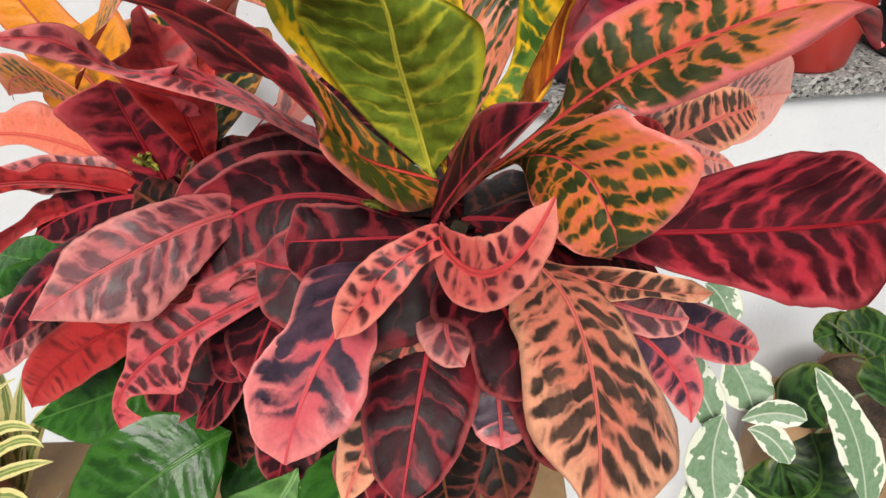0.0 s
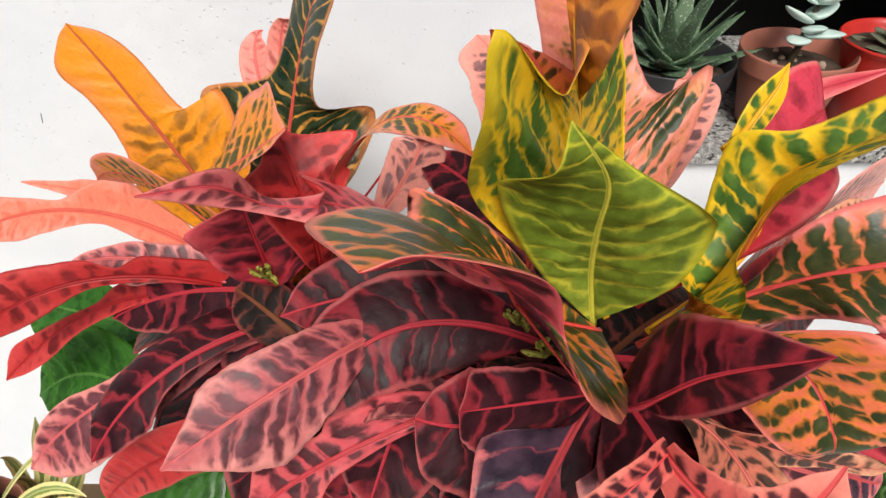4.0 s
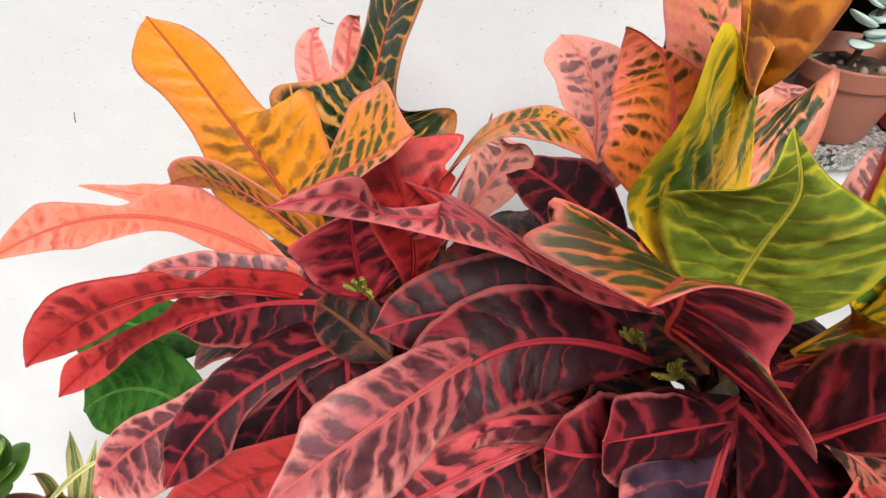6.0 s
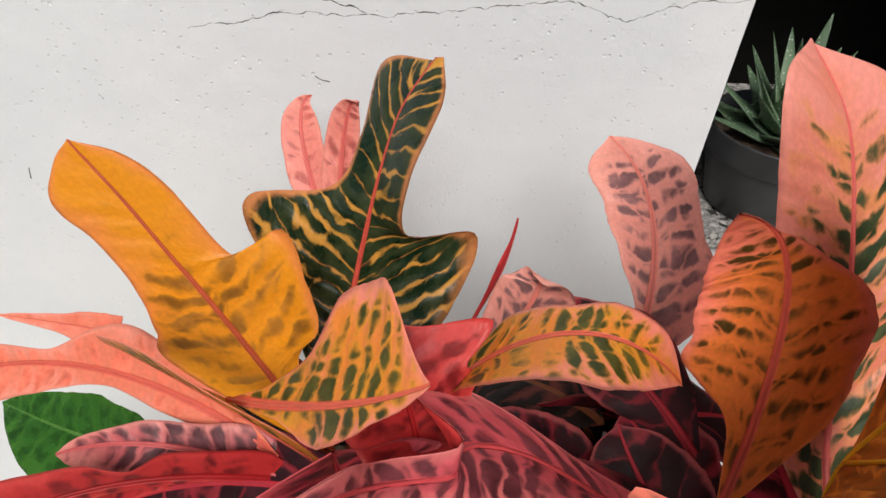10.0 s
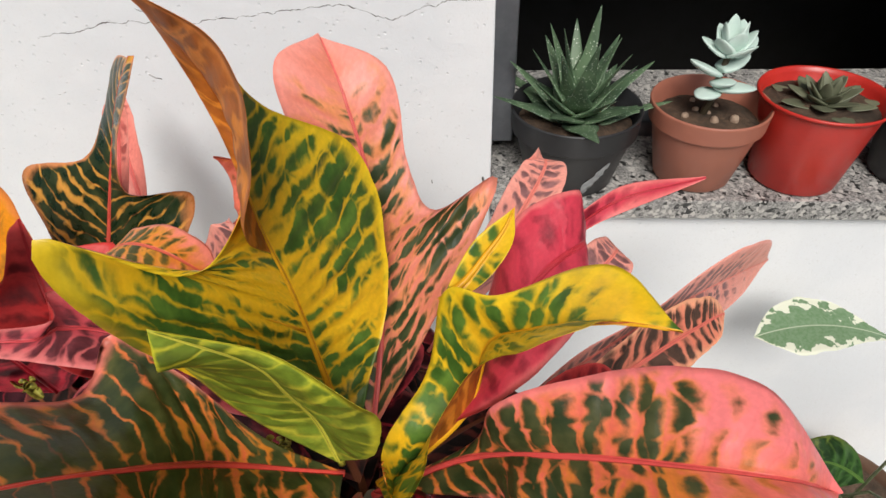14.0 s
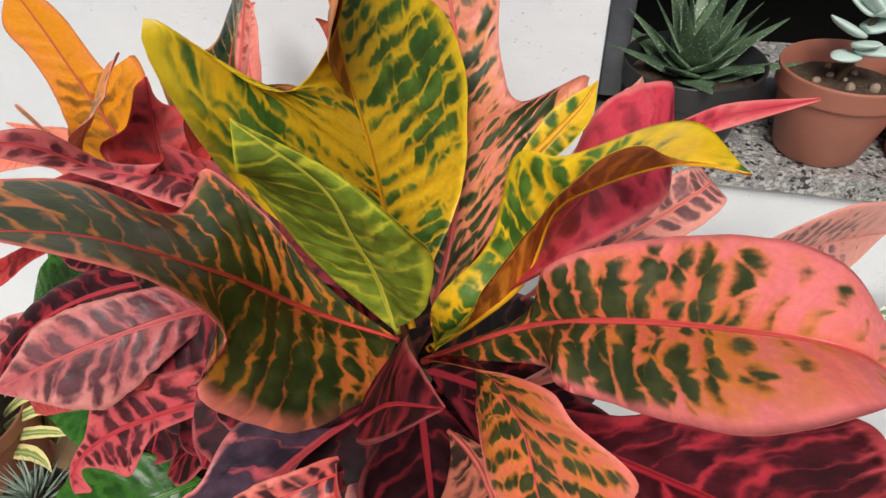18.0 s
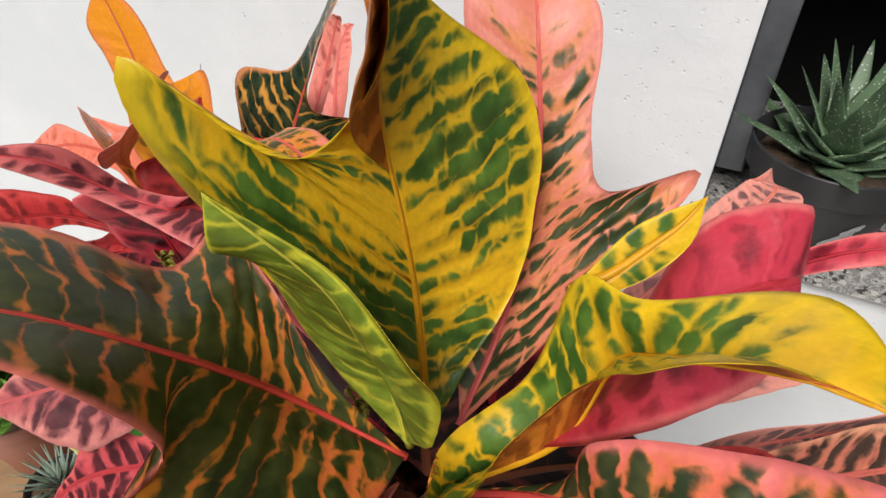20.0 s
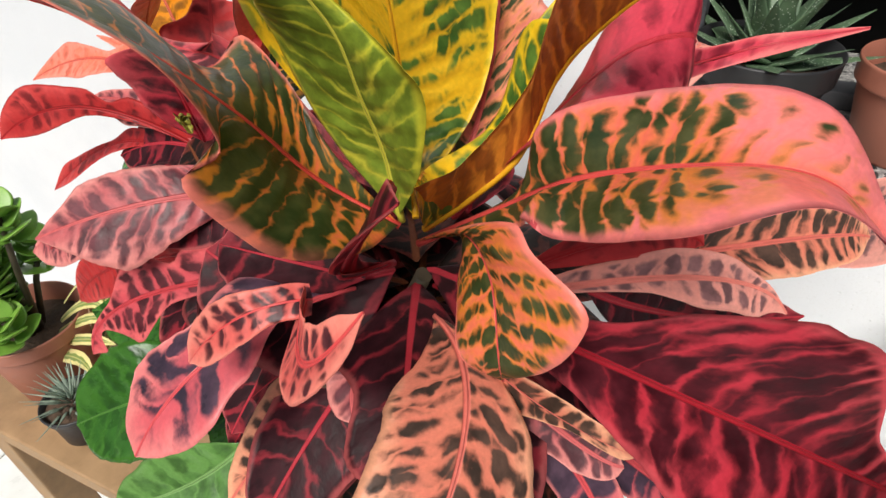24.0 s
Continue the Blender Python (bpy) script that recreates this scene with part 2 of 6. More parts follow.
SKIN = {
    "yellow": leaf_skin("yellow_leaf", (0.82, 0.48, 0.016), (0.08, 0.20, 0.03), (0.80, 0.40, 0.016), (0.84, 0.56, 0.018), 0.40, 0.0100, 0.18, -0.3, -0.2, 0.40, 0.6, 0.14, 1.4, slant=0.3, patch=5.4),
    "olive": leaf_skin("olive_leaf", (0.52, 0.50, 0.05), (0.21, 0.30, 0.03), (0.64, 0.60, 0.07), (0.62, 0.58, 0.04), 1.15, 0.0125, 0.24, -0.2, -0.3, 0.40, 0.5, 0.30, 4.0, slant=0.5),
    "orangedark": leaf_skin("dark_orange_spotted_leaf", (0.42, 0.08, 0.015), (0.02, 0.03, 0.008), (0.50, 0.06, 0.02), (0.60, 0.10, 0.06), 0.9, 0.012, 0.12, 0.1, 0.4, 0.42, 0.7, 0.07, 1.6),
    "ochre": leaf_skin("ochre_leaf", (0.72, 0.25, 0.024), (0.44, 0.12, 0.014), (0.50, 0.10, 0.02), (0.66, 0.22, 0.05), 0.95, 0.0125, 0.22, 0.0, 0.2, 0.5, 0.7, 0.14, 3.5, True, patch=1.2),
    "pink": leaf_skin("pink_leaf", (0.74, 0.22, 0.14), (0.045, 0.08, 0.026), (0.78, 0.15, 0.13), (0.82, 0.29, 0.23), 0.46, 0.0115, 0.18, 0.25, 0.5, 0.42, 0.5, 0.12, 1.5, third=(0.74, 0.27, 0.10), slant=0.3, patch=4.2),
    "magenta": leaf_skin("magenta_leaf", (0.58, 0.045, 0.075), (0.32, 0.020, 0.04), (0.50, 0.035, 0.05), (0.80, 0.20, 0.19), 0.30, 0.013, 0.16, 0.3, 0.4, 0.40, 0.85, 0.26),
    "redgreen": leaf_skin("red_veined_leaf", (0.76, 0.15, 0.085), (0.045, 0.075, 0.024), (0.66, 0.08, 0.07), (0.84, 0.205, 0.20), 0.98, 0.0100, 0.15, 0.12, 0.80, 0.38, 0.56, 0.10, 1.5, third=(0.66, 0.20, 0.03), slant=0.15, patch=2.8),
    "crimsondark": leaf_skin("dark_crimson_leaf", (0.52, 0.034, 0.055), (0.070, 0.009, 0.015), (0.38, 0.016, 0.028), (0.62, 0.085, 0.10), 0.80, 0.0145, 0.16, 0.15, 0.35, 0.40, 0.62, 0.38, 3.0, slant=0.45, patch=3.6, spec=0.18, haze=0.5),
    "peach": leaf_skin("peach_striped_leaf", (0.72, 0.21, 0.13), (0.075, 0.048, 0.034), (0.70, 0.16, 0.12), (0.82, 0.38, 0.22), 0.82, 0.0115, 0.18, 0.3, 0.45, 0.42, 0.6, 0.14, 1.8, slant=0.3, patch=2.8),
    "pinkblack": leaf_skin("pink_black_leaf", (0.62, 0.10, 0.12), (0.06, 0.04, 0.065), (0.64, 0.08, 0.09), (0.78, 0.22, 0.21), 1.0, 0.019, 0.12, 0.2, 0.6, 0.34, 0.6, 0.18, 2.6, slant=0.4, patch=4.8),
    "pinkred": leaf_skin("pink_red_leaf", (0.66, 0.12, 0.10), (0.07, 0.014, 0.02), (0.66, 0.07, 0.07), (0.82, 0.24, 0.18), 0.62, 0.009, 0.16, 0.3, 0.5, 0.42, 0.55, 0.12, 1.5),
    "pinkdark": leaf_skin("dusky_pink_leaf", (0.50, 0.11, 0.115), (0.13, 0.035, 0.045), (0.58, 0.11, 0.11), (0.70, 0.25, 0.22), 0.74, 0.0125, 0.17, 0.3, 0.4, 0.42, 0.6, 0.26, 1.9, slant=0.4, haze=0.45),
    "crimsonspot": leaf_skin("crimson_spotted_leaf", (0.56, 0.070, 0.085), (0.09, 0.010, 0.016), (0.50, 0.045, 0.055), (0.66, 0.12, 0.12), 0.32, 0.012, 0.16, 0.3, 0.3, 0.44, 0.65, 0.14, 1.6),
    "crimson": leaf_skin("crimson_leaf", (0.44, 0.024, 0.024), (0.22, 0.012, 0.014), (0.36, 0.012, 0.014), (0.58, 0.055, 0.05), 0.22, 0.013, 0.16, 0.3, 0.3, 0.46, 0.65, 0.25, 2.0),
    # Maroon leaf colour, and black-green, both darkened: shade under the canopy is in them.
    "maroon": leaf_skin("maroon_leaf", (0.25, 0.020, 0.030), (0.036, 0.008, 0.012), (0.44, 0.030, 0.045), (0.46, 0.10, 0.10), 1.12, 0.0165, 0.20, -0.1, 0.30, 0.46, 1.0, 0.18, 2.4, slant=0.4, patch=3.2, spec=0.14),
    "blackgreen": leaf_skin("shaded_black_green_leaf", (0.11, 0.025, 0.018), (0.014, 0.010, 0.008), (0.16, 0.05, 0.02), (0.28, 0.06, 0.05), 1.0, 0.013, 0.14, 0.1, 0.3, 0.46, 0.9, 0.14, 1.8, slant=0.3, spec=0.12),
    "darkgreen": leaf_skin("dark_green_leaf", (0.62, 0.30, 0.05), (0.008, 0.036, 0.014), (0.64, 0.09, 0.06), (0.66, 0.24, 0.08), 1.25, 0.0105, 0.15, -0.2, 0.2, 0.30, 1.1, 0.06, 2.6, slant=0.3),
    "orange": leaf_skin("orange_leaf", (0.78, 0.28, 0.010), (0.40, 0.16, 0.02), (0.56, 0.10, 0.04), (0.80, 0.25, 0.06), 0.34, 0.0125, 0.15, 0.2, 0.75, 0.42, 0.85, 0.3, 2.2, slant=0.5),
    "orangespot": leaf_skin("orange_spotted_leaf", (0.74, 0.22, 0.03), (0.07, 0.08, 0.014), (0.68, 0.12, 0.07), (0.82, 0.24, 0.17), 0.48, 0.010, 0.18, 0.3, 0.4, 0.42, 0.62, 0.16, 1.2, third=(0.66, 0.26, 0.02), slant=0.4),
    "coral": leaf_skin("coral_leaf", (0.74, 0.19, 0.11), (1.06, 0.22, 0.13), (0.68, 0.12, 0.08), (0.82, 0.28, 0.20), 0.16, 0.012, 0.16, 0.2, 0.3, 0.44, 0.55, 0.2),
    "salmon": leaf_skin("salmon_leaf", (0.78, 0.24, 0.19), (0.60, 0.13, 0.11), (0.70, 0.14, 0.12), (0.84, 0.30, 0.24), 0.1, 0.012, 0.16, 0.2, 0.3, 0.44, 0.6, 0.2),
    "salmonspot": leaf_skin("salmon_spotted_leaf", (0.76, 0.29, 0.23), (0.28, 0.13, 0.13), (0.78, 0.22, 0.17), (0.84, 0.35, 0.28), 0.50, 0.0115, 0.20, 0.8, 0.45, 0.42, 0.6, 0.14, 1.4),
}
SKIN["glossgreen"] = leaf_skin("glossy_green_leaf", (0.032, 0.12, 0.012), (0.028, 0.115, 0.012), (0.07, 0.19, 0.03), (0.045, 0.15, 0.018), 0.7, 0.016, 0.1, 0.0, 0.0, 0.25, 0.6, 0.2, 3.0)
SKIN["greenred"] = leaf_skin("green_red_leaf", (0.72, 0.16, 0.05), (0.045, 0.075, 0.020), (0.66, 0.07, 0.05), (0.80, 0.20, 0.15), 1.08, 0.0105, 0.15, -0.12, 0.25, 0.38, 0.85, 0.10, 2.2, third=(0.58, 0.20, 0.02), slant=0.25)
SKIN["lobegreen"] = leaf_skin("orange_green_spotted_leaf", (0.78, 0.17, 0.08), (0.045, 0.075, 0.020), (0.66, 0.08, 0.07), (0.82, 0.20, 0.16), 0.86, 0.0088, 0.16, 0.10, -0.1, 0.38, 0.66, 0.10, 1.2, third=(0.68, 0.22, 0.02), patch=3.2)
SKIN["rosespot"] = leaf_skin("rose_spotted_leaf", (0.62, 0.09, 0.11), (0.18, 0.04, 0.05), (0.60, 0.07, 0.08), (0.76, 0.20, 0.19), 0.38, 0.012, 0.16, 0.3, 0.2, 0.42, 0.6, 0.16, 1.5, slant=0.5, patch=3.0)
SKIN["orangered"] = leaf_skin("orange_red_leaf", (0.80, 0.20, 0.04), (0.10, 0.06, 0.014), (0.74, 0.12, 0.08), (0.82, 0.20, 0.13), 0.24, 0.0105, 0.18, 0.2, 0.3, 0.42, 0.62, 0.16, 1.1, slant=0.3)
SKIN["youngolive"] = leaf_skin("young_olive_leaf", (0.30, 0.30, 0.04), (0.14, 0.12, 0.02), (0.36, 0.34, 0.06), (0.36, 0.30, 0.05), 0.6, 0.006, 0.1, 0.0, 0.2, 0.45, 0.6, 0.2)
SKIN["palegreen"] = leaf_skin("pale_green_leaf", (0.12, 0.27, 0.06), (0.09, 0.22, 0.045), (0.18, 0.34, 0.10), (0.15, 0.30, 0.08), 0.7, 0.016, 0.1, 0.0, 0.0, 0.35, 0.6, 0.25, 3.0)
SKIN["deepgreen"] = leaf_skin("deep_green_leaf", (0.04, 0.10, 0.02), (0.015, 0.05, 0.008), (0.08, 0.16, 0.03), (0.10, 0.13, 0.02), 0.7, 0.012, 0.1, 0.0, 0.0, 0.4, 0.6, 0.2, 2.0)


def margin_skin(name, inner, outer, start, wide, along=False):
    """Leaf with a pale margin, or pale stripes along it."""
    n = Nodes(name, 0.45)
    a, b, _ = n.split(n.uv("metric"))
    s, v, _ = n.split(n.uv("unit"))
    shift = n.math("MULTIPLY", n.random(), 9.0)
    rag = n.noise(n.join(a, n.math("MULTIPLY", b, 0.2 if along else 1.0), shift), 90, 2)
    fine = n.noise(n.join(a, b, shift), 300, 3)
    val = n.math("ADD", n.math("ABSOLUTE", v), n.math("MULTIPLY", n.math("SUBTRACT", rag, 0.5), wide))
    col = n.mix(n.span(fine, 0.3, 0.7), inner, n.mix(0.35, inner, (0.30, 0.40, 0.28)))
    col = n.mix(n.span(val, start - 0.03, start + 0.03), col, outer)
    col = n.mix(n.span(n.math("ABSOLUTE", b), 0.0004, 0.0009, 0.5, 0.0), col, outer)
    n.bump(n.math("ADD", fine, rag), 0.3, 0.0006)
    return n.done(col)


SKIN["variegated"] = margin_skin("variegated_leaf", (0.13, 0.23, 0.11), (0.70, 0.72, 0.58), 0.72, 2.0)
SKIN["striped"] = margin_skin("striped_leaf", (0.20, 0.26, 0.04), (0.75, 0.66, 0.28), 0.45, 0.6, True)
STEM = plain("bark", (0.10, 0.075, 0.04), (0.03, 0.025, 0.012), 120, 0.7, bump=0.4)


def plaster():
    """Rough white paint on plaster, with pits and faint greying."""
    n = Nodes("white_plaster", 0.85)
    p = n.place()
    broad, mid, fine = n.noise(p, 5, 4), n.noise(p, 45, 4), n.noise(p, 420, 3)
    pit = n.span(n.math("ADD", n.cells(p, 130), n.math("MULTIPLY", mid, 0.5)), 0.30, 0.42)
    h = n.math("ADD", n.math("ADD", n.math("MULTIPLY", mid, 1.2), n.math("MULTIPLY", fine, 0.25)), n.math("MULTIPLY", pit, 0.5))
    n.bump(h, 0.6, 0.0018)
    col = n.mix(n.span(broad, 0.35, 0.65), (0.74, 0.765, 0.79), (0.80, 0.815, 0.83))
    return n.done(n.mix(n.span(fine, 0.25, 0.45, 0.35, 0.0), col, (0.66, 0.66, 0.65)))


PLASTER = plaster()
METAL = plain("grey_aluminium", (0.28, 0.29, 0.31), (0.17, 0.18, 0.20), 50, 0.4, 0.7)
# Near-black room surfaces: the darkness of an unlit interior is put into the colour.
DARK = plain("unlit_room_black", (0.02, 0.018, 0.016), (0.008, 0.008, 0.008), 8, 0.9)
TERRA = plain("terracotta_plastic", (0.45, 0.17, 0.11), (0.36, 0.13, 0.085), 70, 0.5)
REDPOT = plain("red_plastic", (0.55, 0.03, 0.02), (0.45, 0.022, 0.016), 60, 0.35)
BLACKPOT = plain("black_plastic", (0.035, 0.036, 0.038), (0.018, 0.018, 0.02), 60, 0.45)
BROWNPOT = plain("brown_plastic", (0.16, 0.09, 0.055), (0.10, 0.055, 0.035), 60, 0.5)
GREENSTEM = plain("green_stem", (0.16, 0.20, 0.08), (0.09, 0.11, 0.05), 90, 0.5)
SOIL = plain("soil", (0.13, 0.08, 0.05), (0.03, 0.02, 0.012), 220, 0.95, bump=1.0, depth=0.004)
WOOD = plain("worn_wood", (0.42, 0.26, 0.13), (0.25, 0.15, 0.07), 40, 0.6)
TILE = plain("white_tile", (0.72, 0.72, 0.69), (0.62, 0.62, 0.58), 20, 0.3, bump=0.05)


def granite():
    n = Nodes("granite", 0.35)
    p = n.place()
    k, k2, _ = n.split(n.cells(p, 620, "Color"))
    m, m2, _ = n.split(n.cells(p, 250, "Color"))
    soft = n.noise(p, 90, 4)
    col = n.mix(n.span(k, 0.2, 0.9), (0.19, 0.185, 0.18), (0.40, 0.39, 0.37))
    col = n.mix(n.span(n.math("ADD", m, soft), 1.28, 1.36), col, (0.035, 0.035, 0.035))
    col = n.mix(n.span(n.math("ADD", m2, soft), 1.25, 1.4), col, (0.52, 0.50, 0.47))
    return n.done(col)


GRANITE = granite()


# ---- builders ----
def part(name, bm, material, parent=None, label=""):
    me = bpy.data.meshes.new(name)
    bm.to_mesh(me)
    bm.free()
    mats = material if isinstance(material, (list, tuple)) else [material]
    for m in mats:
        me.materials.append(m)
    ob = new(name, me)
    if parent:
        ob.parent = parent
        ob.matrix_parent_inverse = parent.matrix_world.inverted()
    if label:
        ob["label"] = label
    return ob


def thing(name, where, label, category, group="", kind=""):
    ob = new(name)
    ob.empty_display_size = 0.02
    ob.matrix_world = Matrix.Translation(where)
    return tagged(ob, label, category, group, kind)


def box_bm(lo, hi, bevel=0.0, seg=2):
    bm = bmesh.new()
    bmesh.ops.create_cube(bm, size=1)
    lo, hi = Vector(lo), Vector(hi)
    for v in bm.verts:
        v.co = Vector([(a + b) / 2 + c * (b - a) for a, b, c in zip(lo, hi, v.co)])
    if bevel:
        bmesh.ops.bevel(bm, geom=bm.edges[:], offset=bevel, segments=seg, affect="EDGES", profile=0.6)
    return bm


def lathe_bm(profile, n=48, at=(0, 0, 0)):
    """Turn (radius, height) pairs about z."""
    bm = bmesh.new()
    rings = []
    for r, z in profile:
        rings.append([bm.verts.new((at[0] + r * math.cos(k * math.tau / n), at[1] + r * math.sin(k * math.tau / n), at[2] + z)) for k in range(n)])
    for a, b in zip(rings, rings[1:]):
        for k in range(n):
            f = bm.faces.new((a[k], a[(k + 1) % n], b[(k + 1) % n], b[k]))
            f.smooth = True
    return bm


def tube_bm(points, radii, n=8, bm=None):
    bm = bm or bmesh.new()
    points = [Vector(p) for p in points]
    rings = []
    for k, p in enumerate(points):
        t = (points[min(k + 1, len(points) - 1)] - points[max(k - 1, 0)]).normalized()
        u = t.cross(Vector((0.3, 0.9, 0.2))).normalized()
        w = t.cross(u)
        rings.append([bm.verts.new(p + radii[k] * (u * math.cos(a * math.tau / n) + w * math.sin(a * math.tau / n))) for a in range(n)])
    for a, b in zip(rings, rings[1:]):
        for k in range(n):
            bm.faces.new((a[k], a[(k + 1) % n], b[(k + 1) % n], b[k])).smooth = True
    bm.faces.new(rings[0][::-1])
    bm.faces.new(rings[-1])
    return bm


def sampled(values, s):
    """Smooth reading of evenly spaced values at s in 0..1."""
    x = s * (len(values) - 1)
    k = min(int(x), len(values) - 2)
    f = x - k
    p = [values[min(max(k + d, 0), len(values) - 1)] for d in (-1, 0, 1, 2)]
    return max(0.0, p[1] + 0.5 * f * (p[2] - p[0] + f * (2 * p[0] - 5 * p[1] + 4 * p[2] - p[3] + f * (3 * (p[1] - p[2]) + p[3] - p[0]))))


def blade_bm(base, mid, tip, side, half, right, left, sweep=0.4, sweep_left=None, fold=0.0, curl=0.0, curl_left=None, twist=0.0, ruffle=0.05, side_rib=False,
             thick=0.0006, rows=56, cols=9, seed=0):
    """A leaf blade with real thickness: its midrib runs from base through mid to tip, right and left give the half widths along it,
    sweep slants the lateral veins forward, fold and curl lift the two sides, slot 1 is the underside."""
    base, mid, tip, side = Vector(base), Vector(mid), Vector(tip), Vector(side)
    ctrl = 2 * mid - 0.5 * (base + tip)
    length = (mid - base).length + (tip - mid).length
    sweep_left = sweep if sweep_left is None else sweep_left
    curl_left = curl if curl_left is None else curl_left
    rnd = random.Random(seed)
    ph = [rnd.uniform(0, 6.28) for _ in range(4)]

    def along(s):
        e = max(0.0, s - 1.0)
        s = min(s, 1.0)
        p = (1 - s) ** 2 * base + 2 * s * (1 - s) * ctrl + s * s * tip
        t = (2 * (1 - s) * (ctrl - base) + 2 * s * (tip - ctrl)).normalized()
        return p + t * e * length, t

    bm = bmesh.new()
    metric, unit = bm.loops.layers.uv.new("metric"), bm.loops.layers.uv.new("unit")
    info, top, under = {}, [], []
    for i in range(rows + 1):
        s = i / rows
        line_t, line_u = [], []
        for j in range(-cols, cols + 1):
            v = j / cols
            arr, sw, cu = (right, sweep, curl) if v >= 0 else (left, sweep_left, curl_left)
            w = sampled(arr, s) * half + 0.0006
            d = abs(v) * w
            p, t = along(s + sw * d / length * (1 - 0.35 * s))
            turn = Matrix.Rotation(radians(twist) * (s - 0.5), 3, t)
            lat = turn @ (side - t * side.dot(t)).normalized()
            nor = lat.cross(t)
            ang = cu * d / half * 1.6
            out = d * (math.cos(fold) - 0.25 * abs(ang) * d / (half + 1e-6) * 0.5)
            lift = d * math.sin(fold) + cu * d * d / half
            lift += ruffle * half * v * v * math.sin(s * 15 + ph[0] + (2 if v < 0 else 0)) * math.sin(math.pi * s)
            lift += 0.007 * half * math.sin(s * length / 0.011 * math.tau + ph[1]) * abs(v) * (1 - abs(v)) * 3
            edge = 1.0 + (0.05 * noise.noise((s * 9, v * 2 + seed, ph[2])) + 0.03 * noise.noise((s * 26, v * 2 + seed, ph[3]))) * (abs(v) > 0.6)
            q = p + lat * (out * edge * (1 if v >= 0 else -1)) + nor * lift
            th = thick * (1.0 if abs(v) < 1 else 0.2)
            a, b = bm.verts.new(q + nor * th * 0.5), bm.verts.new(q - nor * th * 0.5)
            info[a] = info[b] = ((s * length, v * w + (0.0 if j == 0 or not side_rib else math.copysign(0.0026, v))), (s, v))
            line_t.append(a)
            line_u.append(b)
        top.append(line_t)
        under.append(line_u)

    def quad(vs, slot):
        f = bm.faces.new(vs)
        f.smooth, f.material_index = True, slot
        for lp in f.loops:
            lp[metric].uv, lp[unit].uv = info[lp.vert]

    n = 2 * cols
    for i in range(rows):
        for j in range(n):
            quad((top[i][j], top[i][j + 1], top[i + 1][j + 1], top[i + 1][j]), 0)
            quad((under[i][j], under[i + 1][j], under[i + 1][j + 1], under[i][j + 1]), 1)
        for j in (0, n):
            quad((top[i][j], top[i + 1][j], under[i + 1][j], under[i][j]), 0)
    return bm, along, length


def through_points(points, n, tie=None):
    """A smooth line through the points, cut into n equal steps; tie: the number of a point that is to lie at that share of the steps."""
    p = np.array(points, float)
    p = np.vstack([2 * p[0] - p[1], p, 2 * p[-1] - p[-2]])
    f = np.linspace(0, 1, 24, endpoint=False)[:, None]
    segs = [b + 0.5 * f * (c - a + f * (2 * a - 5 * b + 4 * c - d + f * (3 * (b - c) + d - a))) for a, b, c, d in zip(p, p[1:], p[2:], p[3:])]
    line = np.vstack(segs + [p[-2:-1]])
    step = np.concatenate([[0], np.cumsum(np.linalg.norm(np.diff(line, axis=0), axis=1))])
    at = np.linspace(0, step[-1], n + 1)
    if tie:
        at = np.interp(np.linspace(0, 1, n + 1), [0, tie[1], 1], [0, step[tie[0] * 24], step[-1]])
    return np.stack([np.interp(at, step, line[:, k]) for k in range(3)], 1), step[-1]


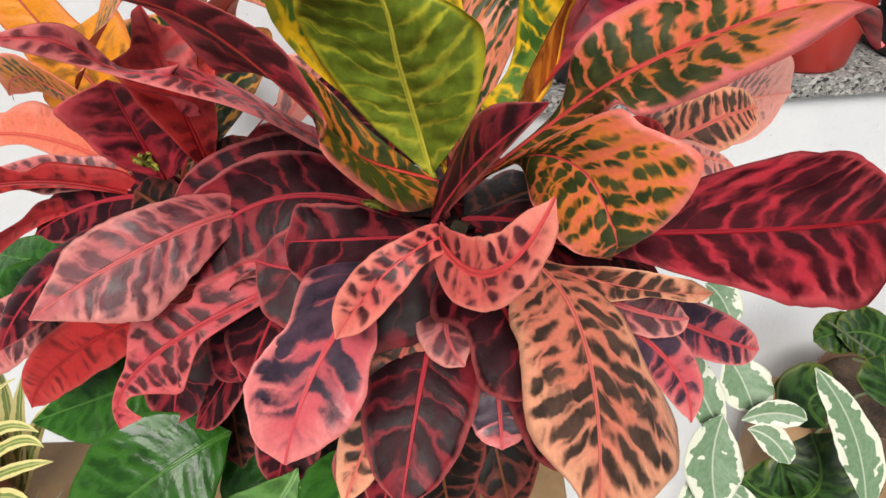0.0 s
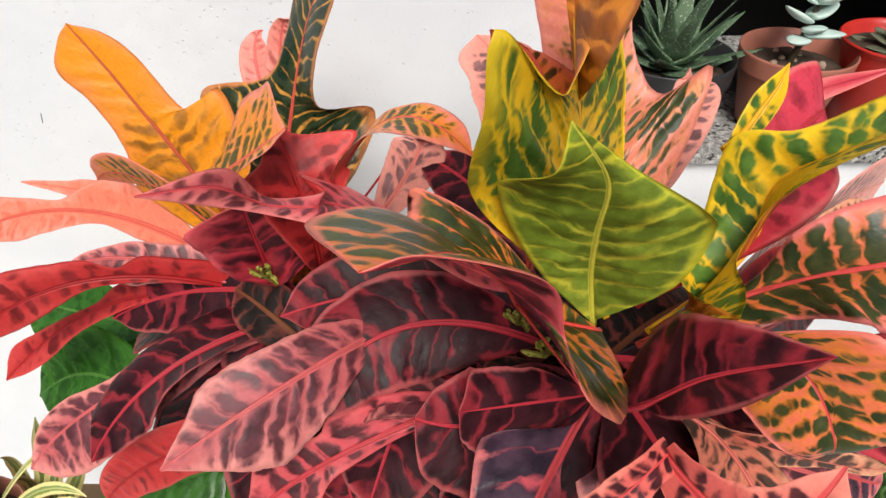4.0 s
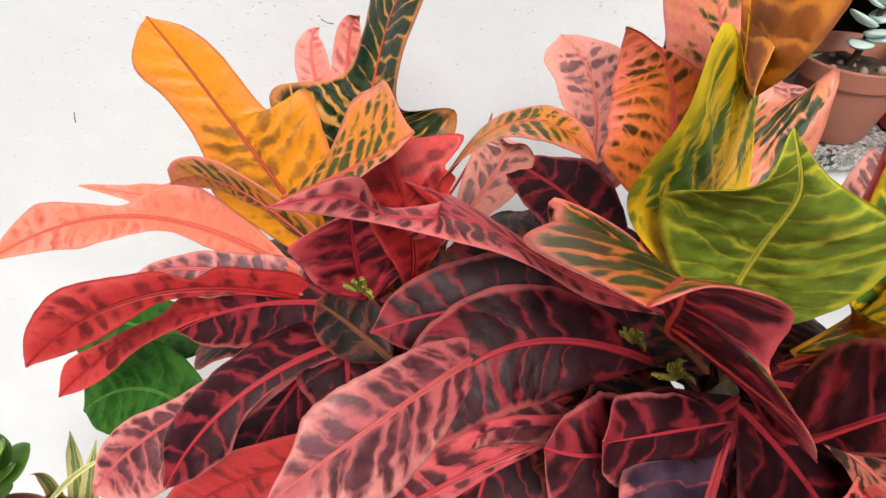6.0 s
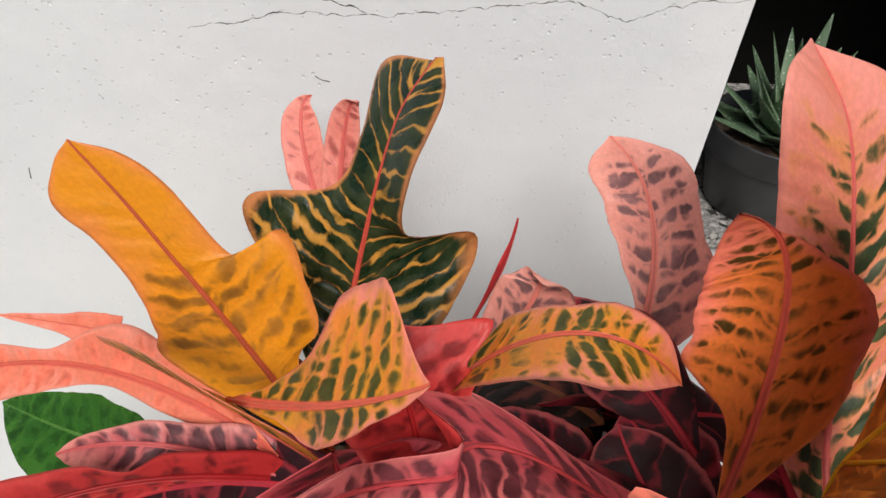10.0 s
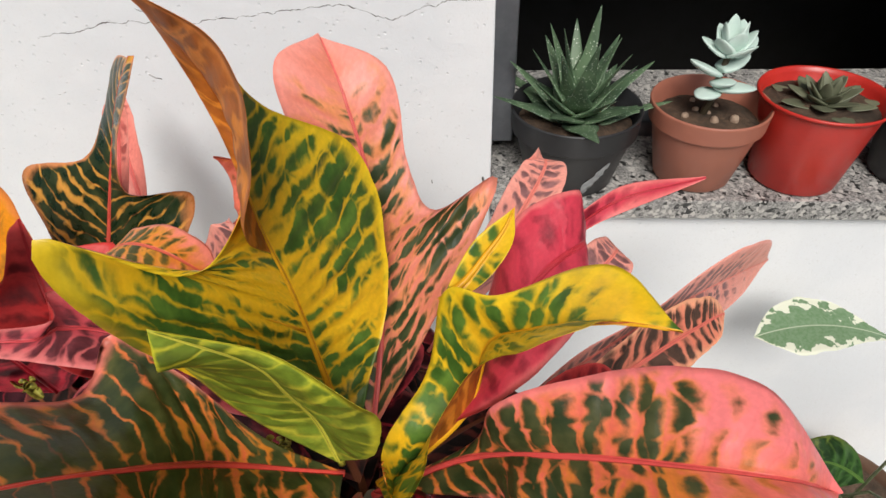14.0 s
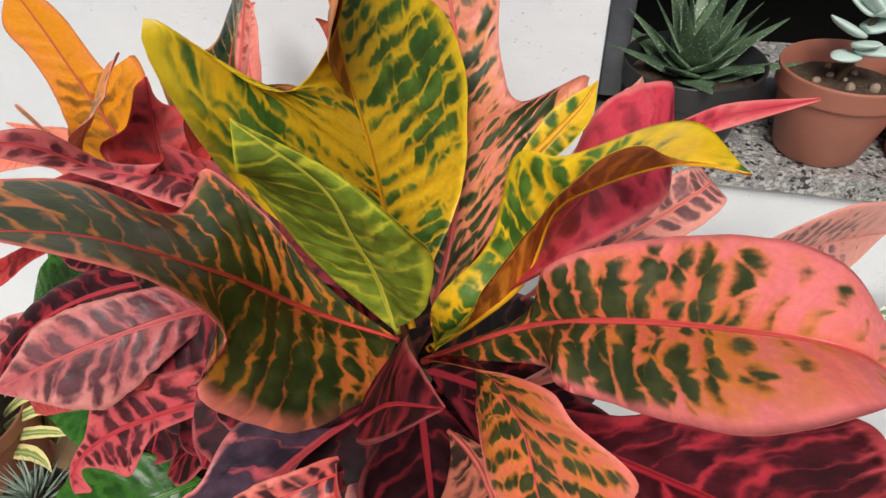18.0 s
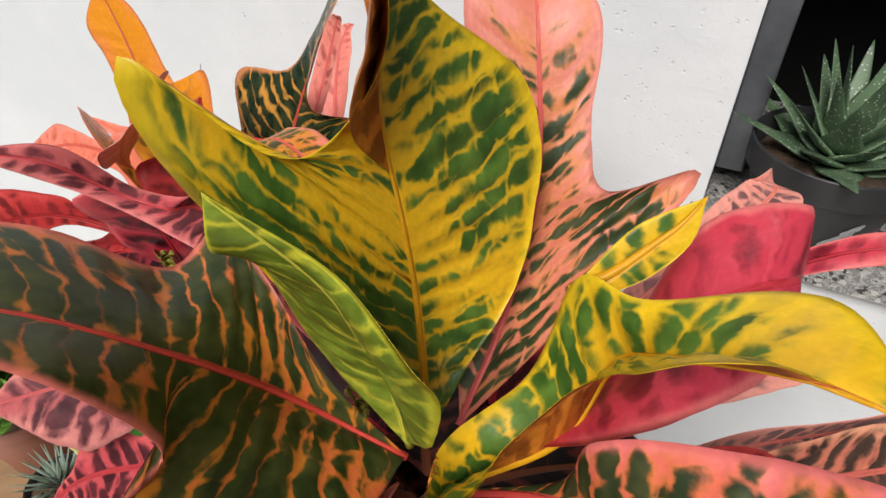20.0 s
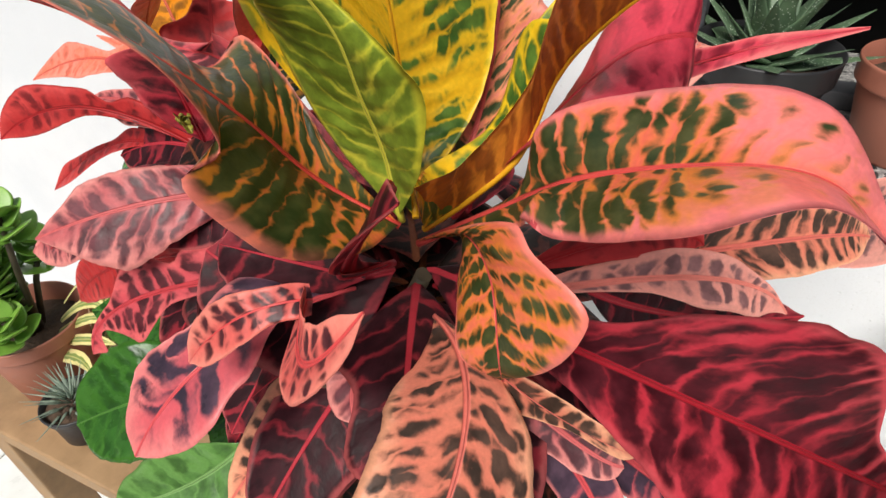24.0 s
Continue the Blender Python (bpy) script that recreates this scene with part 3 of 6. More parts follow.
def loft_bm(rib, right, left, bulge=0.08, thick=0.0007, rows=72, cols=11, seed=0, side_rib=False, ties=(None, None)):
    """A leaf blade hung between its midrib and its two margins, arched between them, puckered between the side veins; slot 1 is the underside."""
    r, _ = through_points(right, rows, ties[0])
    q, _ = through_points(left, rows, ties[1])
    if len(rib):
        m, length = through_points(rib, rows)
    else:
        m = (r + q) / 2
        length = float(np.linalg.norm(np.diff(m, axis=0), axis=1).sum())
    rnd = random.Random(seed)
    ph = [rnd.uniform(0, 6.28) for _ in range(4)]
    bm = bmesh.new()
    metric, unit = bm.loops.layers.uv.new("metric"), bm.loops.layers.uv.new("unit")
    info, top, under = {}, [], []
    for i in range(rows + 1):
        s = i / rows
        c = Vector(m[i])
        t = Vector(m[min(i + 1, rows)] - m[max(i - 1, 0)]).normalized()
        across = (Vector(r[i]) - Vector(q[i]))
        line_t, line_u = [], []
        for j in range(-cols, cols + 1):
            v = j / cols
            edge = Vector(r[i] if v >= 0 else q[i])
            out = edge - c
            w = out.length
            lat = out if v >= 0 else -out
            nor = lat.cross(t)
            if nor.length < 1e-9:
                nor = across.cross(t)
            nor = nor.normalized() if nor.length > 1e-9 else Vector((0, 0, 1))
            a = abs(v)
            rag = 1.0 + (0.020 * noise.noise((s * 11, v * 2 + seed, ph[2])) + 0.012 * noise.noise((s * 31, v * 2 + seed, ph[3]))) * (a > 0.6)
            lift = bulge * w * 4 * a * (1 - a) * 0.6
            lift += 0.016 * w * math.sin(s * length / 0.011 * math.tau - a * 5 + ph[1]) * a * (1 - a) * 3
            lift += 0.030 * w * a * a * noise.noise((s * 7, v + seed, ph[0])) * math.sin(math.pi * s)
            p = c + out * (a * rag) + nor * lift
            th = thick * (1.0 if a < 1 else 0.2)
            x, y = bm.verts.new(p + nor * th * 0.5), bm.verts.new(p - nor * th * 0.5)
            info[x] = info[y] = ((s * length, v * w + (0.0 if j == 0 or not side_rib else math.copysign(0.0026, v))), (s, v))
            line_t.append(x)
            line_u.append(y)
        top.append(line_t)
        under.append(line_u)

    def quad(vs, slot):
        f = bm.faces.new(vs)
        f.smooth, f.material_index = True, slot
        for lp in f.loops:
            lp[metric].uv, lp[unit].uv = info[lp.vert]

    n = 2 * cols
    for i in range(rows):
        for j in range(n):
            quad((top[i][j], top[i][j + 1], top[i + 1][j + 1], top[i + 1][j]), 0)
            quad((under[i][j], under[i + 1][j], under[i + 1][j + 1], under[i][j + 1]), 1)
        for j in (0, n):
            quad((top[i][j], top[i + 1][j], under[i + 1][j], under[i][j]), 0)
    return bm, m, (r, q)


# ---- setting ----
def slab(name, lo, hi, mat, label, category, bevel=0.0):
    return tagged(part(name, box_bm(lo, hi, bevel), mat), label, category, kind="structure")


slab("wall_left", (-2.5, 0.85, 0), (0.179, 1.15, 3.0), PLASTER, "white rough plastered wall with fine cracks", "wall", 0.002)
slab("wall_below", (0.179, 0.856, 0), (2.5, 1.15, 1.273), PLASTER, "white plastered wall under the granite sill", "wall")
slab("wall_above", (0.179, 0.852, 2.3), (2.5, 1.15, 3.0), PLASTER, "white plastered wall over the window", "wall")
slab("wall_right", (1.4, 0.852, 1.300), (2.5, 1.15, 2.3), PLASTER, "white plastered wall beside the window", "wall")
slab("window_sill", (0.1795, 0.844, 1.2735), (1.4, 1.16, 1.298), GRANITE, "speckled grey granite window sill", "sill", 0.0015)
wall = bpy.data.objects["wall_left"]
CRACK = plain("crack_shadow", (0.16, 0.15, 0.14), (0.08, 0.075, 0.07), 200, 0.95)


def crack(points, r, steps=14):
    """A fine crack in the plaster, running unevenly through the given x, z."""
    pts = []
    for (x0, z0), (x1, z1) in zip(points, points[1:]):
        for k in range(steps):
            f = k / steps
            x, z = x0 + (x1 - x0) * f, z0 + (z1 - z0) * f
            pts.append((x, 0.8502, z + 0.0035 * noise.noise((x * 90, z * 40, 1.0)) + 0.0015 * noise.noise((x * 400, z, 3.0))))
    part("crack", tube_bm(pts, [r * (0.5 + abs(noise.noise((k * 0.3, 2.0, r * 900)))) for k in range(len(pts))], 5), CRACK, wall)


crack([(-0.245, 1.478), (-0.202, 1.485), (-0.170, 1.492), (-0.145, 1.491), (-0.107, 1.490), (-0.077, 1.492), (-0.043, 1.496), (-0.014, 1.500), (0.011, 1.502), (0.038, 1.506), (0.061, 1.501), (0.091, 1.490), (0.115, 1.502), (0.143, 1.508), (0.179, 1.510)], 0.0005)
crack([(-0.142, 1.505), (-0.131, 1.500), (-0.115, 1.496), (-0.107, 1.490)], 0.0006)
crack([(-0.427, 1.343), (-0.431, 1.329)], 0.0011, 5)
crack([(-0.152, 1.441), (-0.138, 1.435)], 0.0008, 5)
crack([(0.116, 1.318), (0.1165, 1.312)], 0.0009, 4)
crack([(0.1705, 1.324), (0.172, 1.312), (0.1695, 1.303), (0.173, 1.294), (0.1765, 1.285)], 0.0022, 5)
crack([(-0.335, 1.42), (-0.331, 1.416)], 0.0006, 4)
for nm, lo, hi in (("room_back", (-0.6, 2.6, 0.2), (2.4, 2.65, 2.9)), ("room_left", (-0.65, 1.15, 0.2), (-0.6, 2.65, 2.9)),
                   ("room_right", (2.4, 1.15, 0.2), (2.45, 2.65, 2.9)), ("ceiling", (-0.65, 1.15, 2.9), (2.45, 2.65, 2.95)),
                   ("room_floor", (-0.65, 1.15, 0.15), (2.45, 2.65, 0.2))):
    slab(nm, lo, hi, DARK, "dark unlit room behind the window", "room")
GROUT = plain("grey_grout", (0.22, 0.21, 0.19), (0.12, 0.115, 0.10), 60, 0.9)
floor = slab("floor", (-60, -60, -0.05), (60, 0.85, 0.0), GROUT, "white square floor tiles with dark joints", "floor")
tile_mesh = None
for i in range(-8, 5):
    for j in range(-6, 2):
        x, y = 0.33 * i + 0.23, 0.33 * j - 0.02
        if y + 0.33 > 0.85:
            continue
        if tile_mesh is None:
            ob = part("tile", box_bm((-0.163, -0.163, 0.0), (0.163, 0.163, 0.006), 0.002, 1), TILE, floor)
            tile_mesh = ob.data
        else:
            ob = new("tile", tile_mesh)
            ob.parent = floor
        ob.location = (x + 0.165, y + 0.165, 0.0)

win = thing("window_1", (0.19, 0.98, 1.298), "open window with a grey aluminium frame and a dark room behind", "window", kind="structure")
part("window_frame", box_bm((0.1795, 0.93, 1.3185), (0.205, 0.99, 2.3), 0.002), METAL, win)
part("window_frame", box_bm((0.1795, 0.975, 1.2982), (1.4, 1.01, 1.318), 0.002), METAL, win)

# ---- plants ----
croton = thing("croton_plant", (0.03, 0.52, 1.0), "croton plant with lobed red, pink, yellow and dark green leaves", "plant")
green_plant = thing("green_plant", (-0.22, 0.58, 1.0), "houseplant with broad glossy dark green leaves", "plant")
variegated_plant = thing("variegated_plant", (0.66, 0.72, 0.875), "trailing plant with white-edged grey-green leaves", "plant")
striped_plant = thing("striped_plant", (-0.42, 0.55, 1.0), "strap-leaved plant with cream and green striped leaves", "plant")
LEAVES = 0
BLADE = None


def leaf(base, mid, tip, side, half, right, left, skin, under="", label="", plant=None, lobe=False, ribbed=True, **shape):
    """One leaf of a plant, or a side lobe of the leaf before it."""
    global LEAVES, BLADE
    LEAVES += 1
    bm, along, length = blade_bm(base, mid, tip, side, half, right, left, seed=LEAVES, side_rib=lobe, **shape)
    ob = part("lobe" if lobe else "leaf", bm, [SKIN[skin], SKIN[under or skin]], BLADE if lobe else plant or croton, label)
    if not lobe:
        BLADE = ob
        if half > 0.009 and SKIN[skin].name in RIB and ribbed:
            pts = [along(0.94 * k / 16)[0] for k in range(17)]
            part("midrib", tube_bm(pts, [0.0012 - 0.0009 * k / 16 for k in range(17)], 6), RIB[SKIN[skin].name], ob)
    return ob


def loft(rib, right, left, skin, under="", label="", lobe=False, veins=(), flip=False, bulge=0.08, ties=(None, None)):
    """One large leaf, given by its midrib and margins from base to tip. ties: where the tip of a right or left lobe hangs on the midrib;
    veins: main side veins, as the share of the midrib where they leave it, the side (0 right, 1 left) and the share of that margin they make for."""
    global LEAVES, BLADE
    LEAVES += 1
    if flip:
        right, left = left, right
    bm, m, sides = loft_bm(rib, right, left, bulge, seed=LEAVES, side_rib=lobe, ties=ties)
    ob = part("lobe" if lobe else "leaf", bm, [SKIN[skin], SKIN[under or skin]], BLADE if lobe else croton, label)
    skin_rib = RIB[SKIN[skin].name]
    if not lobe:
        BLADE = ob
        pts = [Vector(m[int(0.95 * k / 20 * (len(m) - 1))]) for k in range(21)]
        part("midrib", tube_bm(pts, [0.0019 - 0.0014 * k / 20 for k in range(21)], 6), skin_rib, ob)
    for s, side, e in veins:
        a, b = Vector(m[int(s * (len(m) - 1))]), Vector(sides[side][int(e * (len(m) - 1))])
        part("side_vein", tube_bm([a.lerp(b, 0.92 * k / 8) for k in range(9)], [0.0010 - 0.00009 * k for k in range(9)], 6), skin_rib, ob)
    return ob


# large leaves first, then the smaller ones and those of the neighbours
loft(((0.108, 0.470, 1.425), (0.094, 0.493, 1.445), (0.088, 0.500, 1.477), (0.086, 0.497, 1.516), (0.080, 0.498, 1.554), (0.077, 0.508, 1.587), (0.084, 0.500, 1.612)),
     ((0.107, 0.470, 1.425), (0.112, 0.500, 1.444), (0.121, 0.535, 1.479), (0.112, 0.553, 1.542), (0.084, 0.525, 1.583), (0.084, 0.500, 1.612)),
     ((0.108, 0.470, 1.425), (0.040, 0.467, 1.500), (0.040, 0.443, 1.561), (0.044, 0.444, 1.586), (0.066, 0.459, 1.557), (0.076, 0.476, 1.554), (0.087, 0.494, 1.578), (0.084, 0.500, 1.612)),
     "yellow", under="ochre", label="tall yellow lobed leaf with green blotches and an orange banded tip", veins=((0.36, 1, 0.42),), ties=(None, (3, 0.42)), bulge=0.03)
loft(((0.083, 0.497, 1.533), (0.079, 0.500, 1.562), (0.077, 0.508, 1.587), (0.071, 0.506, 1.611), (0.062, 0.494, 1.639)),
     ((0.083, 0.497, 1.533), (0.087, 0.473, 1.562), (0.096, 0.474, 1.592), (0.091, 0.486, 1.622), (0.062, 0.493, 1.639)),
     ((0.083, 0.497, 1.533), (0.072, 0.507, 1.584), (0.058, 0.511, 1.625), (0.061, 0.494, 1.639)),
     "ochre", under="ochre", lobe=True, bulge=0.05)
loft(((-0.098, 0.565, 1.370), (-0.096, 0.616, 1.405), (-0.085, 0.642, 1.455), (-0.069, 0.662, 1.509), (-0.050, 0.666, 1.541)),
     ((-0.098, 0.565, 1.370), (-0.045, 0.612, 1.414), (-0.027, 0.639, 1.455), (-0.062, 0.628, 1.464), (-0.060, 0.634, 1.497), (-0.046, 0.645, 1.528), (-0.046, 0.666, 1.541)),
     ((-0.098, 0.565, 1.370), (-0.127, 0.618, 1.414), (-0.153, 0.657, 1.461), (-0.105, 0.657, 1.472), (-0.089, 0.671, 1.495), (-0.078, 0.693, 1.526), (-0.048, 0.665, 1.540)),
     "darkgreen", under="orangedark", label="dark green lobed leaf with orange veins and red midrib", bulge=0.06, ties=((2, 0.42), (2, 0.44)), veins=((0.38, 0, 0.42), (0.40, 1, 0.44)))
loft(((0.112, 0.492, 1.412), (0.114, 0.530, 1.439), (0.114, 0.563, 1.493), (0.100, 0.588, 1.550), (0.086, 0.611, 1.575)),
     ((0.112, 0.492, 1.412), (0.154, 0.542, 1.475), (0.175, 0.581, 1.511), (0.143, 0.563, 1.504), (0.129, 0.580, 1.521), (0.120, 0.601, 1.562), (0.085, 0.611, 1.575)),
     ((0.112, 0.492, 1.412), (0.089, 0.536, 1.452), (0.078, 0.569, 1.520), (0.068, 0.586, 1.570), (0.085, 0.611, 1.576)),
     "pink", under="salmon", bulge=0.04, ties=((2, 0.32), None), veins=((0.2, 0, 0.32),))
loft(((0.101, 0.468, 1.422), (0.095, 0.469, 1.458), (0.091, 0.459, 1.493), (0.088, 0.448, 1.526), (0.068, 0.435, 1.559)),
     ((0.099, 0.468, 1.424), (0.124, 0.447, 1.469), (0.131, 0.440, 1.505), (0.123, 0.438, 1.519), (0.096, 0.447, 1.533), (0.068, 0.435, 1.559)),
     ((0.101, 0.467, 1.423), (0.066, 0.464, 1.468), (0.047, 0.461, 1.514), (0.064, 0.435, 1.538), (0.068, 0.435, 1.559)),
     "olive", label="young olive-green leaf with pale veins", bulge=0.10)
loft(((0.122, 0.452, 1.435), (0.142, 0.456, 1.454), (0.162, 0.464, 1.477), (0.170, 0.475, 1.505), (0.185, 0.462, 1.530), (0.206, 0.446, 1.553), (0.225, 0.441, 1.555)),
     ((0.138, 0.415, 1.485), (0.128, 0.448, 1.473), (0.144, 0.479, 1.481), (0.152, 0.491, 1.519), (0.173, 0.479, 1.530), (0.209, 0.473, 1.552), (0.225, 0.441, 1.555)),
     ((0.138, 0.415, 1.485), (0.146, 0.431, 1.485), (0.149, 0.449, 1.486), (0.164, 0.460, 1.509), (0.179, 0.436, 1.552), (0.192, 0.431, 1.567), (0.205, 0.445, 1.555), (0.225, 0.441, 1.555)),
     "yellow", under="ochre", label="rolled yellow leaf with an ochre underside", flip=True, bulge=0.05)
loft((), ((0.125, 0.478, 1.425), (0.165, 0.512, 1.476), (0.182, 0.537, 1.519), (0.211, 0.548, 1.528), (0.212, 0.570, 1.492), (0.247, 0.602, 1.492), (0.287, 0.595, 1.503)),
     ((0.125, 0.478, 1.425), (0.176, 0.458, 1.495), (0.215, 0.508, 1.494), (0.219, 0.575, 1.476), (0.287, 0.594, 1.502)),
     "magenta", under="magenta", label="plain magenta forked leaf", flip=True, bulge=0.05)
loft(((0.119, 0.451, 1.426), (0.161, 0.452, 1.459), (0.200, 0.435, 1.494), (0.252, 0.416, 1.519), (0.282, 0.423, 1.498)),
     ((0.118, 0.452, 1.427), (0.172, 0.432, 1.465), (0.181, 0.408, 1.489), (0.194, 0.409, 1.483), (0.229, 0.387, 1.512), (0.255, 0.391, 1.525), (0.283, 0.422, 1.499)),
     ((0.118, 0.452, 1.427), (0.163, 0.457, 1.463), (0.174, 0.452, 1.502), (0.221, 0.453, 1.522), (0.258, 0.444, 1.526), (0.284, 0.422, 1.500)),
     "redgreen", under="crimsondark", label="broad leaf, green with red veins and a pink tip", bulge=0.10)
loft(((0.118, 0.452, 1.427), (0.147, 0.437, 1.452), (0.170, 0.411, 1.458), (0.182, 0.391, 1.437), (0.182, 0.396, 1.420)),
     ((0.118, 0.452, 1.427), (0.144, 0.447, 1.442), (0.151, 0.425, 1.431), (0.164, 0.396, 1.427), (0.183, 0.396, 1.420)),
     ((0.118, 0.452, 1.427), (0.150, 0.427, 1.462), (0.178, 0.407, 1.487), (0.189, 0.397, 1.485), (0.210, 0.387, 1.474), (0.201, 0.386, 1.447), (0.181, 0.397, 1.420)),
     "lobegreen", under="crimsondark", lobe=True, bulge=0.12)
loft(((0.103, 0.462, 1.424), (0.064, 0.451, 1.449), (0.049, 0.426, 1.493), (0.030, 0.394, 1.537), (0.007, 0.362, 1.560)),
     ((0.103, 0.462, 1.425), (0.072, 0.460, 1.458), (0.042, 0.469, 1.490), (0.011, 0.480, 1.501), (0.008, 0.454, 1.494), (0.002, 0.425, 1.532), (-0.013, 0.394, 1.550), (0.007, 0.362, 1.560)),
     ((0.103, 0.462, 1.425), (0.105, 0.421, 1.438), (0.091, 0.387, 1.459), (0.072, 0.374, 1.494), (0.068, 0.397, 1.495), (0.058, 0.387, 1.531), (0.024, 0.368, 1.560), (0.007, 0.362, 1.560)),
     "greenred", under="crimsondark", label="broad leaf, dark green with red veins", bulge=0.08, ties=((3, 0.46), (3, 0.46)), veins=((0.34, 1, 0.46),))
loft((), ((0.088, 0.492, 1.415), (0.023, 0.518, 1.435), (-0.028, 0.537, 1.460), (-0.054, 0.527, 1.477), (-0.035, 0.503, 1.483), (-0.061, 0.494, 1.486), (-0.069, 0.473, 1.517), (-0.096, 0.449, 1.520)),
     ((0.088, 0.492, 1.415), (0.042, 0.489, 1.430), (0.003, 0.489, 1.457), (-0.055, 0.477, 1.488), (-0.096, 0.448, 1.520)),
     "rosespot", under="crimson", label="long rose-red forked leaf with dark spots", bulge=0.06)
loft(((0.108, 0.445, 1.415), (0.103, 0.409, 1.434), (0.125, 0.398, 1.471), (0.151, 0.382, 1.503)),
     ((0.108, 0.445, 1.415), (0.110, 0.417, 1.433), (0.112, 0.392, 1.453), (0.129, 0.380, 1.479), (0.151, 0.382, 1.503)),
     ((0.108, 0.445, 1.415), (0.103, 0.424, 1.434), (0.119, 0.433, 1.465), (0.131, 0.409, 1.491), (0.151, 0.382, 1.504)),
     "maroon", under="crimsondark", bulge=0.08)
loft((), ((0.150, 0.492, 1.512), (0.163, 0.507, 1.531), (0.180, 0.518, 1.541)),
     ((0.150, 0.492, 1.512), (0.166, 0.499, 1.514), (0.179, 0.510, 1.527), (0.180, 0.518, 1.541)),
     "yellow", under="ochre", label="narrow upright yellow lobe", bulge=0.05, flip=True)
leaf((0.122, 0.459, 1.393), (0.258, 0.416, 1.417), (0.298, 0.370, 1.462), (-0.348, -0.901, -0.258), 0.050, (0, 0.05, 0.11, 0.16, 0.21, 0.27, 0.32, 0.38, 0.47, 0.56, 0.63, 0.7, 0.75, 0.8, 0.81, 0.8, 0.8, 0.79, 0.76, 0.65, 0.51, 0.41, 0.33, 0.25, 0.16, 0.08, 0), (0, 0.06, 0.13, 0.19, 0.26, 0.32, 0.39, 0.56, 0.83, 0.97, 1.07, 1.21, 1.26, 1.25, 1.18, 1.04, 0.86, 0.69, 0.53, 0.37, 0.24, 0.18, 0.14, 0.11, 0.07, 0.04, 0), "crimsondark", sweep=0.4, curl=-0.12, label="dark crimson leaf")
leaf((0.135, 0.433, 1.401), (0.170, 0.386, 1.385), (0.165, 0.297, 1.343), (-0.861, -0.371, 0.348), 0.024, (0, 0.18, 0.35, 0.53, 0.71, 0.88, 1.06, 1.23, 1.36, 1.41, 1.43, 1.45, 1.47, 1.49, 1.5, 1.5, 1.5, 1.5, 1.49, 1.44, 1.28, 1.01, 0.68, 0.41, 0.26, 0.13, 0), (0, 0.11, 0.21, 0.32, 0.43, 0.53, 0.64, 0.75, 0.85, 0.97, 1.12, 1.29, 1.39, 1.47, 1.64, 1.98, 2.4, 2.58, 2.5, 2.29, 1.99, 1.59, 1.2, 0.88, 0.59, 0.29, 0), "peach", sweep=0.25, curl=-0.06, label="peach-pink leaf with dark green bars")
leaf((0.140, 0.431, 1.400), (0.194, 0.415, 1.387), (0.237, 0.408, 1.386), (-0.110, -0.087, -0.990), 0.005, (0, 0.64, 1.28, 1.92, 2.57, 3.21, 3.83, 4.19, 3.94, 3.46, 2.98, 2.53, 2.17, 1.85, 1.55, 1.25, 0.95, 0.7, 0.62, 0.67, 0.75, 0.83, 0.91, 0.99, 0.96, 0.59, 0), (0, 0.08, 0.16, 0.24, 0.32, 0.4, 0.54, 0.82, 1.16, 1.47, 1.69, 1.81, 1.9, 1.99, 2.07, 2.14, 2.14, 2.07, 1.96, 1.86, 1.76, 1.65, 1.52, 1.25, 0.86, 0.43, 0), "peach", sweep=0.2, lobe=True)
leaf((0.095, 0.429, 1.407), (0.059, 0.373, 1.404), (0.037, 0.330, 1.369), (-0.875, 0.456, 0.164), 0.027, (0, 0.02, 0.03, 0.13, 0.49, 0.99, 1.22, 1.24, 1.22, 1.16, 1.09, 1.02, 0.96, 0.92, 0.96, 1.02, 1.08, 1.12, 1.15, 1.16, 1.15, 1.07, 0.96, 0.85, 0.74, 0.51, 0), (0, 0.01, 0.02, 0.02, 0.03, 0.04, 0.05, 0.09, 0.19, 0.35, 0.53, 0.66, 0.72, 0.77, 0.83, 0.89, 0.94, 0.95, 0.93, 0.9, 0.85, 0.76, 0.65, 0.53, 0.37, 0.19, 0), "pinkblack", sweep=0.3, curl=-0.1, label="pink leaf blotched blue-black")
leaf((0.098, 0.434, 1.410), (0.059, 0.422, 1.419), (0.031, 0.413, 1.426), (-0.002, 0.558, 0.829), 0.014, (0, 0.14, 0.28, 0.42, 0.57, 0.71, 0.85, 0.98, 1.09, 1.14, 1.16, 1.19, 1.22, 1.25, 1.28, 1.3, 1.31, 1.32, 1.31, 1.31, 1.31, 1.3, 1.25, 1.01, 0.58, 0.27, 0), (0, 0.23, 0.47, 0.7, 0.94, 1.15, 1.32, 1.46, 1.59, 1.72, 1.86, 1.99, 2.09, 2.08, 2.02, 1.96, 1.9, 1.83, 1.77, 1.71, 1.62, 1.48, 1.33, 1.17, 1.02, 0.7, 0), "maroon", sweep=0.2, curl=-0.1, lobe=True)
leaf((0.108, 0.381, 1.449), (0.129, 0.351, 1.454), (0.151, 0.357, 1.481), (0.105, -0.741, -0.664), 0.013, (0.6, 0.8, 0.95, 1, 1, 1, 0.95, 0.85, 0.7, 0.5, 0), (0.6, 0.8, 0.95, 1, 1, 1, 0.95, 0.85, 0.7, 0.5, 0), "pinkred", sweep=0.1, fold=0.2, label="curled pink-red forked leaf")
